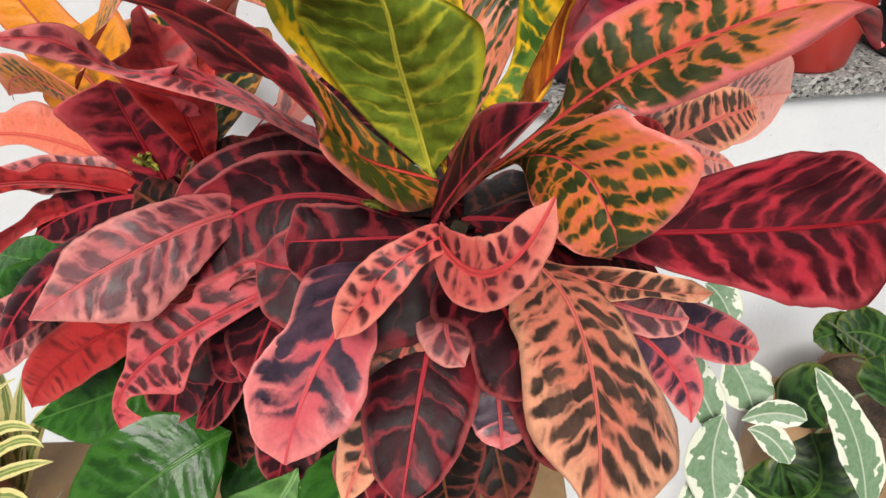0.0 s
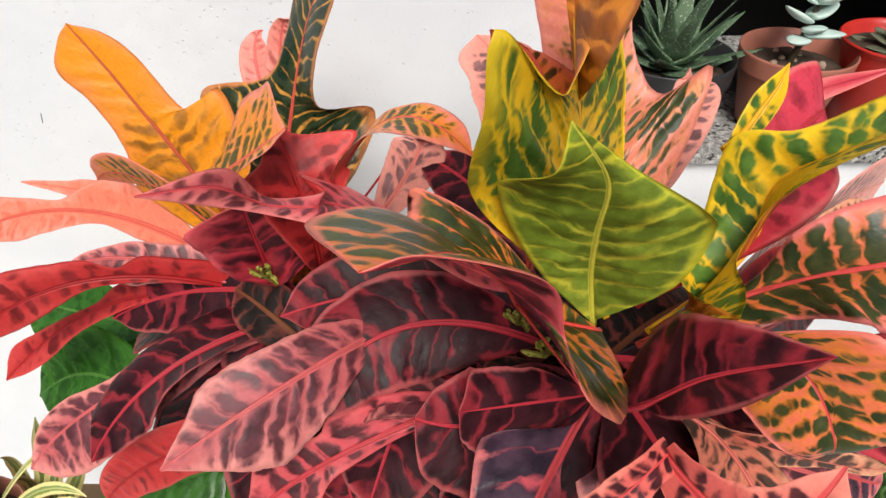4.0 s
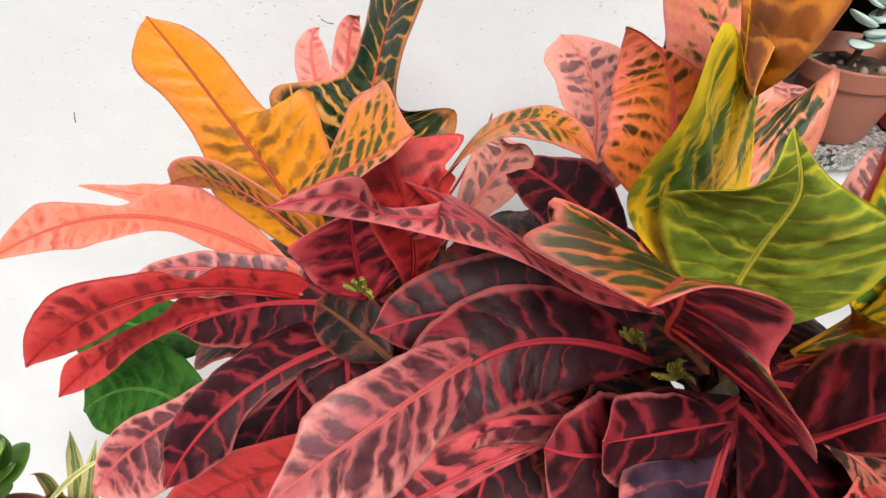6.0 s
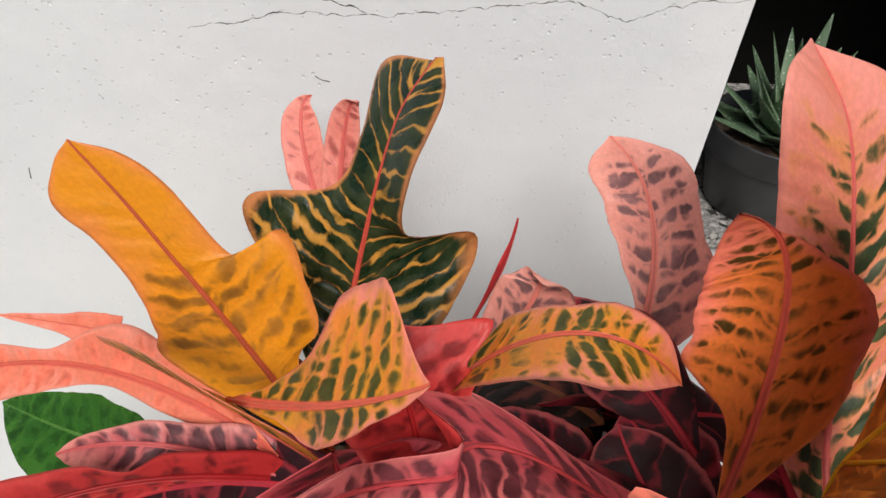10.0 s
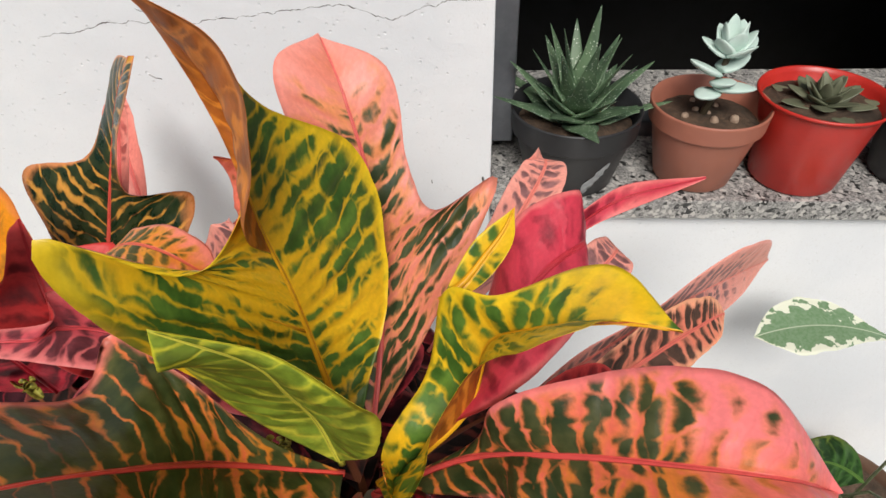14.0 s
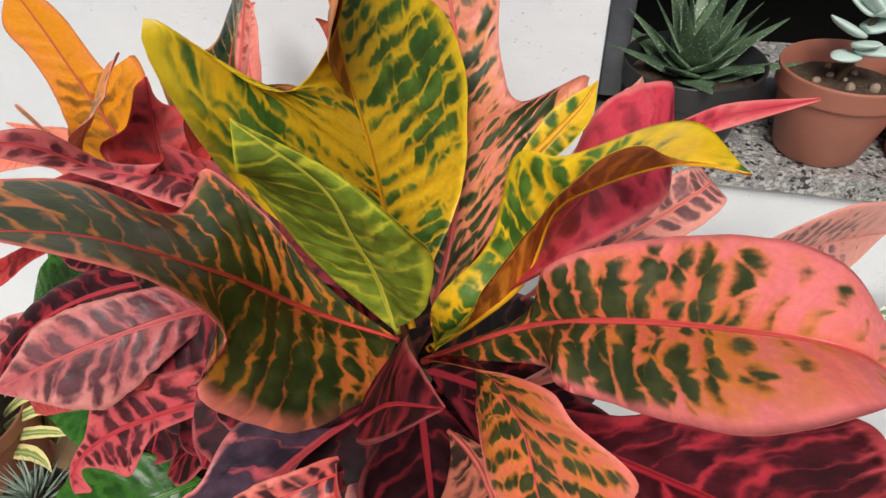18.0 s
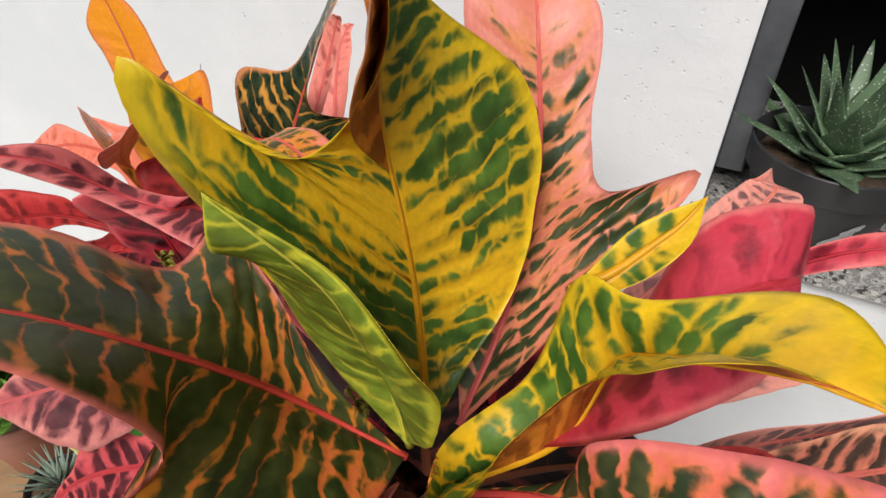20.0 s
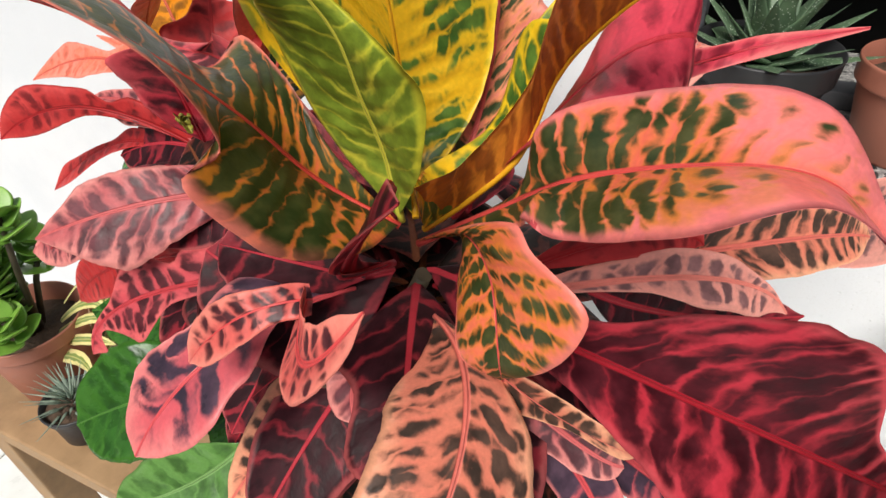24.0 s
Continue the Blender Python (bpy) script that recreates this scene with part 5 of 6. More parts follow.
leaf((0.150, 0.434, 1.385), (0.206, 0.422, 1.362), (0.234, 0.420, 1.357), (-0.312, -0.622, -0.718), 0.012, (0, 0.45, 0.75, 0.92, 1, 1, 0.95, 0.85, 0.7, 0.45, 0), (0, 0.45, 0.75, 0.92, 1, 1, 0.95, 0.85, 0.7, 0.45, 0), "pinkdark", sweep=0.3)
leaf((0.065, 0.448, 1.370), (-0.011, 0.458, 1.377), (-0.006, 0.451, 1.349), (-0.097, -0.977, 0.193), 0.020, (0, 0.45, 0.75, 0.92, 1, 1, 0.95, 0.85, 0.7, 0.45, 0), (0, 0.45, 0.75, 0.92, 1, 1, 0.95, 0.85, 0.7, 0.45, 0), "pinkdark", sweep=0.3)
leaf((0.111, 0.435, 1.361), (0.064, 0.409, 1.259), (0.063, 0.387, 1.217), (-0.936, -0.082, 0.343), 0.025, (0, 0.45, 0.75, 0.92, 1, 1, 0.95, 0.85, 0.7, 0.45, 0), (0, 0.45, 0.75, 0.92, 1, 1, 0.95, 0.85, 0.7, 0.45, 0), "maroon", sweep=0.3)
leaf((0.131, 0.435, 1.361), (0.133, 0.420, 1.245), (0.137, 0.395, 1.206), (-0.948, -0.315, 0.051), 0.025, (0, 0.45, 0.75, 0.92, 1, 1, 0.95, 0.85, 0.7, 0.45, 0), (0, 0.45, 0.75, 0.92, 1, 1, 0.95, 0.85, 0.7, 0.45, 0), "blackgreen", sweep=0.3)
leaf((-0.029, 0.468, 1.358), (-0.153, 0.461, 1.307), (-0.215, 0.456, 1.251), (-0.464, 0.294, 0.836), 0.020, (0, 0.45, 0.75, 0.92, 1, 1, 0.95, 0.85, 0.7, 0.45, 0), (0, 0.45, 0.75, 0.92, 1, 1, 0.95, 0.85, 0.7, 0.45, 0), "crimson", sweep=0.45, under="crimson")
leaf((-0.078, 0.516, 1.404), (-0.080, 0.510, 1.443), (-0.078, 0.501, 1.478), (0.892, 0.448, 0.069), 0.038, (0.2, 0.32, 0.45, 0.57, 0.68, 0.76, 0.81, 0.85, 0.9, 0.94, 0.97, 1, 1.02, 1.04, 1.03, 0.97, 0.88, 0.79, 0.7, 0.62, 0.53, 0.44, 0.35, 0.26, 0.18, 0.09, 0), (0, 0.09, 0.19, 0.28, 0.37, 0.45, 0.5, 0.53, 0.56, 0.58, 0.61, 0.63, 0.66, 0.68, 0.7, 0.72, 0.73, 0.75, 0.76, 0.77, 0.79, 0.8, 0.82, 0.78, 0.61, 0.32, 0), "crimsondark", sweep=0.1, fold=0.1, under="crimsondark")
leaf((0.076, 0.541, 1.406), (0.044, 0.585, 1.425), (0.004, 0.620, 1.432), (0.662, 0.381, 0.645), 0.020, (0, 0.16, 0.31, 0.47, 0.63, 0.77, 0.89, 1, 1.09, 1.16, 1.21, 1.24, 1.27, 1.27, 1.2, 1.09, 0.99, 0.89, 0.78, 0.68, 0.59, 0.5, 0.41, 0.32, 0.22, 0.11, 0), (0, 0.26, 0.46, 0.57, 0.66, 0.74, 0.82, 0.89, 0.96, 1.03, 1.09, 1.14, 1.15, 1.13, 1.1, 1.07, 1.04, 1.01, 0.97, 0.9, 0.81, 0.71, 0.62, 0.53, 0.41, 0.23, 0), "maroon", sweep=0.2)
leaf((0.042, 0.523, 1.380), (0.005, 0.541, 1.401), (-0.033, 0.550, 1.412), (0.487, 0.589, 0.645), 0.022, (0, 0.45, 0.75, 0.92, 1, 1, 0.95, 0.85, 0.7, 0.45, 0), (0, 0.45, 0.75, 0.92, 1, 1, 0.95, 0.85, 0.7, 0.45, 0), "maroon", sweep=0.2)
leaf((0.002, 0.499, 1.383), (-0.029, 0.522, 1.402), (-0.056, 0.533, 1.409), (0.573, 0.482, 0.663), 0.022, (0, 0.45, 0.75, 0.92, 1, 1, 0.95, 0.85, 0.7, 0.45, 0), (0, 0.45, 0.75, 0.92, 1, 1, 0.95, 0.85, 0.7, 0.45, 0), "blackgreen", sweep=0.2)
leaf((0.078, 0.483, 1.386), (0.052, 0.519, 1.404), (0.038, 0.552, 1.419), (0.874, 0.356, 0.330), 0.026, (0, 0.45, 0.75, 0.92, 1, 1, 0.95, 0.85, 0.7, 0.45, 0), (0, 0.45, 0.75, 0.92, 1, 1, 0.95, 0.85, 0.7, 0.45, 0), "maroon", sweep=0.2)
leaf((0.073, 0.517, 1.399), (0.062, 0.540, 1.404), (0.045, 0.566, 1.409), (0.846, 0.431, 0.313), 0.024, (0, 0.45, 0.75, 0.92, 1, 1, 0.95, 0.85, 0.7, 0.45, 0), (0, 0.45, 0.75, 0.92, 1, 1, 0.95, 0.85, 0.7, 0.45, 0), "maroon", sweep=0.2)
leaf((0.116, 0.518, 1.398), (0.111, 0.540, 1.408), (0.103, 0.557, 1.412), (0.935, 0.211, 0.283), 0.024, (0, 0.45, 0.75, 0.92, 1, 1, 0.95, 0.85, 0.7, 0.45, 0), (0, 0.45, 0.75, 0.92, 1, 1, 0.95, 0.85, 0.7, 0.45, 0), "crimsondark", sweep=0.2)
leaf((-0.063, 0.499, 1.369), (-0.090, 0.516, 1.383), (-0.111, 0.529, 1.389), (0.597, 0.520, 0.611), 0.020, (0, 0.45, 0.75, 0.92, 1, 1, 0.95, 0.85, 0.7, 0.45, 0), (0, 0.45, 0.75, 0.92, 1, 1, 0.95, 0.85, 0.7, 0.45, 0), "blackgreen", sweep=0.2)
leaf((0.076, 0.454, 1.413), (0.068, 0.452, 1.420), (0.063, 0.453, 1.419), (0.342, -0.275, 0.899), 0.003, (0, 0.45, 0.75, 0.92, 1, 1, 0.95, 0.85, 0.7, 0.45, 0), (0, 0.45, 0.75, 0.92, 1, 1, 0.95, 0.85, 0.7, 0.45, 0), "youngolive", sweep=0.2, fold=0.3)
leaf((0.076, 0.454, 1.413), (0.073, 0.454, 1.421), (0.072, 0.456, 1.421), (0.357, -0.841, 0.406), 0.003, (0, 0.45, 0.75, 0.92, 1, 1, 0.95, 0.85, 0.7, 0.45, 0), (0, 0.45, 0.75, 0.92, 1, 1, 0.95, 0.85, 0.7, 0.45, 0), "youngolive", sweep=0.2, fold=0.3)
leaf((0.076, 0.454, 1.413), (0.076, 0.455, 1.422), (0.078, 0.458, 1.423), (-0.099, -0.926, 0.364), 0.003, (0, 0.45, 0.75, 0.92, 1, 1, 0.95, 0.85, 0.7, 0.45, 0), (0, 0.45, 0.75, 0.92, 1, 1, 0.95, 0.85, 0.7, 0.45, 0), "youngolive", sweep=0.2, fold=0.3)
leaf((0.076, 0.454, 1.413), (0.076, 0.452, 1.420), (0.079, 0.454, 1.418), (-0.456, -0.857, 0.237), 0.003, (0, 0.45, 0.75, 0.92, 1, 1, 0.95, 0.85, 0.7, 0.45, 0), (0, 0.45, 0.75, 0.92, 1, 1, 0.95, 0.85, 0.7, 0.45, 0), "youngolive", sweep=0.2, fold=0.3)
leaf((0.076, 0.454, 1.413), (0.079, 0.452, 1.418), (0.084, 0.451, 1.414), (-0.429, -0.766, 0.479), 0.003, (0, 0.45, 0.75, 0.92, 1, 1, 0.95, 0.85, 0.7, 0.45, 0), (0, 0.45, 0.75, 0.92, 1, 1, 0.95, 0.85, 0.7, 0.45, 0), "youngolive", sweep=0.2, fold=0.3)
leaf((-0.080, 0.508, 1.418), (-0.084, 0.506, 1.425), (-0.088, 0.508, 1.424), (0.524, -0.351, 0.776), 0.003, (0, 0.45, 0.75, 0.92, 1, 1, 0.95, 0.85, 0.7, 0.45, 0), (0, 0.45, 0.75, 0.92, 1, 1, 0.95, 0.85, 0.7, 0.45, 0), "youngolive", sweep=0.2, fold=0.3)
leaf((-0.080, 0.508, 1.418), (-0.080, 0.506, 1.426), (-0.080, 0.508, 1.425), (0.621, -0.771, 0.144), 0.003, (0, 0.45, 0.75, 0.92, 1, 1, 0.95, 0.85, 0.7, 0.45, 0), (0, 0.45, 0.75, 0.92, 1, 1, 0.95, 0.85, 0.7, 0.45, 0), "youngolive", sweep=0.2, fold=0.3)
leaf((-0.080, 0.508, 1.418), (-0.078, 0.507, 1.426), (-0.076, 0.509, 1.426), (0.230, -0.971, 0.064), 0.003, (0, 0.45, 0.75, 0.92, 1, 1, 0.95, 0.85, 0.7, 0.45, 0), (0, 0.45, 0.75, 0.92, 1, 1, 0.95, 0.85, 0.7, 0.45, 0), "youngolive", sweep=0.2, fold=0.3)
leaf((-0.080, 0.508, 1.418), (-0.078, 0.505, 1.424), (-0.076, 0.507, 1.422), (-0.319, -0.947, -0.020), 0.003, (0, 0.45, 0.75, 0.92, 1, 1, 0.95, 0.85, 0.7, 0.45, 0), (0, 0.45, 0.75, 0.92, 1, 1, 0.95, 0.85, 0.7, 0.45, 0), "youngolive", sweep=0.2, fold=0.3)
leaf((-0.080, 0.508, 1.418), (-0.076, 0.504, 1.422), (-0.072, 0.503, 1.418), (-0.487, -0.773, 0.406), 0.003, (0, 0.45, 0.75, 0.92, 1, 1, 0.95, 0.85, 0.7, 0.45, 0), (0, 0.45, 0.75, 0.92, 1, 1, 0.95, 0.85, 0.7, 0.45, 0), "youngolive", sweep=0.2, fold=0.3)
leaf((0.065, 0.485, 1.403), (0.060, 0.484, 1.412), (0.058, 0.486, 1.411), (0.529, -0.496, 0.689), 0.003, (0, 0.45, 0.75, 0.92, 1, 1, 0.95, 0.85, 0.7, 0.45, 0), (0, 0.45, 0.75, 0.92, 1, 1, 0.95, 0.85, 0.7, 0.45, 0), "youngolive", sweep=0.2, fold=0.3)
leaf((0.065, 0.485, 1.403), (0.064, 0.484, 1.411), (0.065, 0.486, 1.410), (0.248, -0.958, 0.142), 0.003, (0, 0.45, 0.75, 0.92, 1, 1, 0.95, 0.85, 0.7, 0.45, 0), (0, 0.45, 0.75, 0.92, 1, 1, 0.95, 0.85, 0.7, 0.45, 0), "youngolive", sweep=0.2, fold=0.3)
leaf((0.065, 0.485, 1.403), (0.066, 0.484, 1.411), (0.069, 0.485, 1.410), (-0.231, -0.953, 0.194), 0.003, (0, 0.45, 0.75, 0.92, 1, 1, 0.95, 0.85, 0.7, 0.45, 0), (0, 0.45, 0.75, 0.92, 1, 1, 0.95, 0.85, 0.7, 0.45, 0), "youngolive", sweep=0.2, fold=0.3)
leaf((0.065, 0.485, 1.403), (0.066, 0.482, 1.409), (0.068, 0.483, 1.407), (-0.694, -0.718, 0.058), 0.003, (0, 0.45, 0.75, 0.92, 1, 1, 0.95, 0.85, 0.7, 0.45, 0), (0, 0.45, 0.75, 0.92, 1, 1, 0.95, 0.85, 0.7, 0.45, 0), "youngolive", sweep=0.2, fold=0.3)
leaf((0.065, 0.485, 1.403), (0.067, 0.481, 1.407), (0.070, 0.480, 1.404), (-0.689, -0.567, 0.452), 0.003, (0, 0.45, 0.75, 0.92, 1, 1, 0.95, 0.85, 0.7, 0.45, 0), (0, 0.45, 0.75, 0.92, 1, 1, 0.95, 0.85, 0.7, 0.45, 0), "youngolive", sweep=0.2, fold=0.3)
leaf((0.194, 0.488, 1.393), (0.248, 0.532, 1.353), (0.318, 0.593, 1.324), (0.156, -0.657, -0.737), 0.020, (0, 0.45, 0.75, 0.92, 1, 1, 0.95, 0.85, 0.7, 0.45, 0), (0, 0.45, 0.75, 0.92, 1, 1, 0.95, 0.85, 0.7, 0.45, 0), "maroon", sweep=0.2)
leaf((-0.120, 0.508, 1.232), (-0.170, 0.489, 1.228), (-0.252, 0.477, 1.205), (-0.302, 0.777, 0.553), 0.037, (0.56, 0.61, 0.66, 0.7, 0.75, 0.8, 0.85, 0.9, 0.94, 0.95, 0.93, 0.9, 0.87, 0.84, 0.81, 0.78, 0.73, 0.67, 0.6, 0.53, 0.47, 0.4, 0.32, 0.23, 0.15, 0.07, 0), (0, 0.27, 0.54, 0.81, 1.09, 1.3, 1.37, 1.36, 1.33, 1.3, 1.27, 1.24, 1.21, 1.18, 1.11, 1.03, 0.96, 0.88, 0.81, 0.73, 0.65, 0.54, 0.44, 0.33, 0.22, 0.11, 0), "glossgreen", sweep=0.4, fold=0.1, curl=-0.1, plant=green_plant)
leaf((-0.067, 0.447, 1.227), (-0.107, 0.416, 1.226), (-0.169, 0.385, 1.193), (-0.544, 0.557, 0.627), 0.045, (0, 0.45, 0.75, 0.92, 1, 1, 0.95, 0.85, 0.7, 0.45, 0), (0, 0.45, 0.75, 0.92, 1, 1, 0.95, 0.85, 0.7, 0.45, 0), "glossgreen", sweep=0.4, fold=0.1, plant=green_plant)
leaf((-0.081, 0.485, 1.194), (-0.060, 0.457, 1.155), (-0.050, 0.415, 1.105), (-0.952, -0.256, -0.165), 0.040, (0, 0.45, 0.75, 0.92, 1, 1, 0.95, 0.85, 0.7, 0.45, 0), (0, 0.45, 0.75, 0.92, 1, 1, 0.95, 0.85, 0.7, 0.45, 0), "glossgreen", sweep=0.4, fold=0.1, plant=green_plant)
leaf((-0.224, 0.618, 1.251), (-0.306, 0.635, 1.249), (-0.399, 0.672, 1.237), (0.212, 0.815, 0.539), 0.032, (0, 0.12, 0.23, 0.34, 0.44, 0.55, 0.66, 0.75, 0.8, 0.84, 0.88, 0.92, 0.96, 0.98, 0.95, 0.9, 0.86, 0.81, 0.76, 0.71, 0.65, 0.57, 0.48, 0.38, 0.28, 0.15, 0), (0, 0.18, 0.35, 0.52, 0.65, 0.76, 0.86, 0.96, 1.06, 1.15, 1.23, 1.31, 1.39, 1.46, 1.49, 1.46, 1.39, 1.33, 1.27, 1.19, 1.05, 0.89, 0.73, 0.56, 0.39, 0.19, 0), "glossgreen", sweep=0.3, fold=0.1, curl=-0.1, plant=green_plant)
leaf((-0.210, 0.530, 1.242), (-0.265, 0.557, 1.263), (-0.331, 0.562, 1.226), (0.093, 0.681, 0.726), 0.040, (0, 0.45, 0.75, 0.92, 1, 1, 0.95, 0.85, 0.7, 0.45, 0), (0, 0.45, 0.75, 0.92, 1, 1, 0.95, 0.85, 0.7, 0.45, 0), "glossgreen", sweep=0.4, fold=0.1, plant=green_plant)
leaf((-0.086, 0.535, 1.229), (-0.102, 0.515, 1.222), (-0.103, 0.487, 1.200), (-0.953, 0.199, 0.227), 0.035, (0, 0.45, 0.75, 0.92, 1, 1, 0.95, 0.85, 0.7, 0.45, 0), (0, 0.45, 0.75, 0.92, 1, 1, 0.95, 0.85, 0.7, 0.45, 0), "glossgreen", sweep=0.4, fold=0.1, plant=green_plant)
leaf((-0.089, 0.511, 1.268), (-0.107, 0.486, 1.244), (-0.119, 0.454, 1.215), (-0.864, -0.002, 0.504), 0.030, (0, 0.45, 0.75, 0.92, 1, 1, 0.95, 0.85, 0.7, 0.45, 0), (0, 0.45, 0.75, 0.92, 1, 1, 0.95, 0.85, 0.7, 0.45, 0), "glossgreen", sweep=0.4, fold=0.1, plant=green_plant)
leaf((-0.008, 0.413, 1.232), (-0.038, 0.378, 1.209), (-0.082, 0.345, 1.198), (-0.615, 0.322, 0.719), 0.030, (0, 0.45, 0.75, 0.92, 1, 1, 0.95, 0.85, 0.7, 0.45, 0), (0, 0.45, 0.75, 0.92, 1, 1, 0.95, 0.85, 0.7, 0.45, 0), "palegreen", sweep=0.4, fold=0.1, plant=green_plant)
leaf((0.041, 0.431, 1.220), (0.023, 0.413, 1.212), (0.006, 0.387, 1.193), (-0.745, 0.183, 0.642), 0.030, (0, 0.45, 0.75, 0.92, 1, 1, 0.95, 0.85, 0.7, 0.45, 0), (0, 0.45, 0.75, 0.92, 1, 1, 0.95, 0.85, 0.7, 0.45, 0), "glossgreen", sweep=0.4, fold=0.1, plant=green_plant)
leaf((0.387, 0.411, 1.162), (0.386, 0.451, 1.200), (0.364, 0.484, 1.234), (0.941, 0.335, 0.048), 0.015, (0.21, 0.43, 0.64, 0.86, 1.04, 1.13, 1.14, 1.13, 1.13, 1.12, 1.09, 1.05, 1, 0.95, 0.89, 0.84, 0.79, 0.74, 0.68, 0.61, 0.54, 0.47, 0.4, 0.31, 0.21, 0.11, 0), (0, 0.17, 0.35, 0.52, 0.69, 0.86, 1.03, 1.16, 1.18, 1.17, 1.16, 1.15, 1.13, 1.12, 1.11, 1.09, 1.06, 1, 0.93, 0.87, 0.8, 0.73, 0.65, 0.53, 0.36, 0.18, 0), "variegated", sweep=0.4, fold=0.1, label="grey-green leaf with a white margin", plant=variegated_plant)
leaf((0.294, 0.452, 1.206), (0.281, 0.467, 1.225), (0.272, 0.491, 1.254), (0.934, 0.289, 0.207), 0.014, (0, 0.45, 0.75, 0.92, 1, 1, 0.95, 0.85, 0.7, 0.45, 0), (0, 0.45, 0.75, 0.92, 1, 1, 0.95, 0.85, 0.7, 0.45, 0), "variegated", sweep=0.4, fold=0.15, plant=variegated_plant)
leaf((0.291, 0.454, 1.224), (0.279, 0.430, 1.206), (0.278, 0.405, 1.185), (-0.975, 0.015, 0.220), 0.021, (0, 0.45, 0.75, 0.92, 1, 1, 0.95, 0.85, 0.7, 0.45, 0), (0, 0.45, 0.75, 0.92, 1, 1, 0.95, 0.85, 0.7, 0.45, 0), "variegated", sweep=0.4, fold=0.1, plant=variegated_plant)
leaf((0.306, 0.503, 1.233), (0.316, 0.486, 1.220), (0.321, 0.468, 1.206), (-0.942, -0.294, -0.164), 0.020, (0, 0.45, 0.75, 0.92, 1, 1, 0.95, 0.85, 0.7, 0.45, 0), (0, 0.45, 0.75, 0.92, 1, 1, 0.95, 0.85, 0.7, 0.45, 0), "variegated", sweep=0.4, fold=0.1, plant=variegated_plant)
leaf((0.307, 0.457, 1.211), (0.330, 0.459, 1.216), (0.350, 0.453, 1.215), (0.003, -0.615, -0.788), 0.010, (0, 0.45, 0.75, 0.92, 1, 1, 0.95, 0.85, 0.7, 0.45, 0), (0, 0.45, 0.75, 0.92, 1, 1, 0.95, 0.85, 0.7, 0.45, 0), "variegated", sweep=0.4, fold=0.2, plant=variegated_plant)
leaf((0.311, 0.453, 1.206), (0.326, 0.446, 1.203), (0.336, 0.433, 1.192), (-0.674, -0.510, -0.534), 0.010, (0, 0.45, 0.75, 0.92, 1, 1, 0.95, 0.85, 0.7, 0.45, 0), (0, 0.45, 0.75, 0.92, 1, 1, 0.95, 0.85, 0.7, 0.45, 0), "variegated", sweep=0.4, fold=0.2, plant=variegated_plant)
leaf((0.313, 0.575, 1.238), (0.325, 0.569, 1.229), (0.334, 0.553, 1.211), (-0.859, -0.388, -0.336), 0.015, (0, 0.45, 0.75, 0.92, 1, 1, 0.95, 0.85, 0.7, 0.45, 0), (0, 0.45, 0.75, 0.92, 1, 1, 0.95, 0.85, 0.7, 0.45, 0), "variegated", sweep=0.4, fold=0.2, plant=variegated_plant)
leaf((0.614, 0.755, 1.181), (0.537, 0.762, 1.196), (0.460, 0.749, 1.190), (-0.018, 0.980, 0.197), 0.034, (0, 0.03, 0.07, 0.12, 0.17, 0.24, 0.36, 0.5, 0.64, 0.77, 0.86, 0.9, 0.93, 0.95, 0.97, 0.97, 0.93, 0.88, 0.83, 0.78, 0.73, 0.65, 0.53, 0.4, 0.27, 0.13, 0), (0, 0.08, 0.16, 0.24, 0.32, 0.4, 0.47, 0.55, 0.63, 0.71, 0.79, 0.86, 0.9, 0.92, 0.94, 0.96, 0.98, 1, 1.01, 1, 0.92, 0.8, 0.67, 0.54, 0.38, 0.19, 0), "variegated", sweep=0.3, fold=0.1, label="grey-green leaf with a white margin", plant=variegated_plant)
leaf((0.283, 0.427, 1.193), (0.270, 0.418, 1.192), (0.250, 0.402, 1.185), (-0.597, 0.580, 0.554), 0.009, (0, 0.45, 0.75, 0.92, 1, 1, 0.95, 0.85, 0.7, 0.45, 0), (0, 0.45, 0.75, 0.92, 1, 1, 0.95, 0.85, 0.7, 0.45, 0), "variegated", sweep=0.3, fold=0.1, plant=variegated_plant)
leaf((0.279, 0.420, 1.185), (0.296, 0.414, 1.184), (0.311, 0.398, 1.173), (-0.537, -0.470, -0.701), 0.007, (0, 0.45, 0.75, 0.92, 1, 1, 0.95, 0.85, 0.7, 0.45, 0), (0, 0.45, 0.75, 0.92, 1, 1, 0.95, 0.85, 0.7, 0.45, 0), "variegated", sweep=0.3, fold=0.1, plant=variegated_plant)
leaf((0.584, 0.692, 1.037), (0.544, 0.693, 1.043), (0.509, 0.685, 1.038), (-0.050, 0.638, 0.768), 0.025, (0, 0.45, 0.75, 0.92, 1, 1, 0.95, 0.85, 0.7, 0.45, 0), (0, 0.45, 0.75, 0.92, 1, 1, 0.95, 0.85, 0.7, 0.45, 0), "deepgreen", sweep=0.3, fold=0.1, plant=variegated_plant)
leaf((0.411, 0.546, 1.117), (0.404, 0.553, 1.126), (0.398, 0.559, 1.135), (0.838, 0.408, 0.363), 0.015, (0, 0.45, 0.75, 0.92, 1, 1, 0.95, 0.85, 0.7, 0.45, 0), (0, 0.45, 0.75, 0.92, 1, 1, 0.95, 0.85, 0.7, 0.45, 0), "deepgreen", sweep=0.3, plant=variegated_plant)
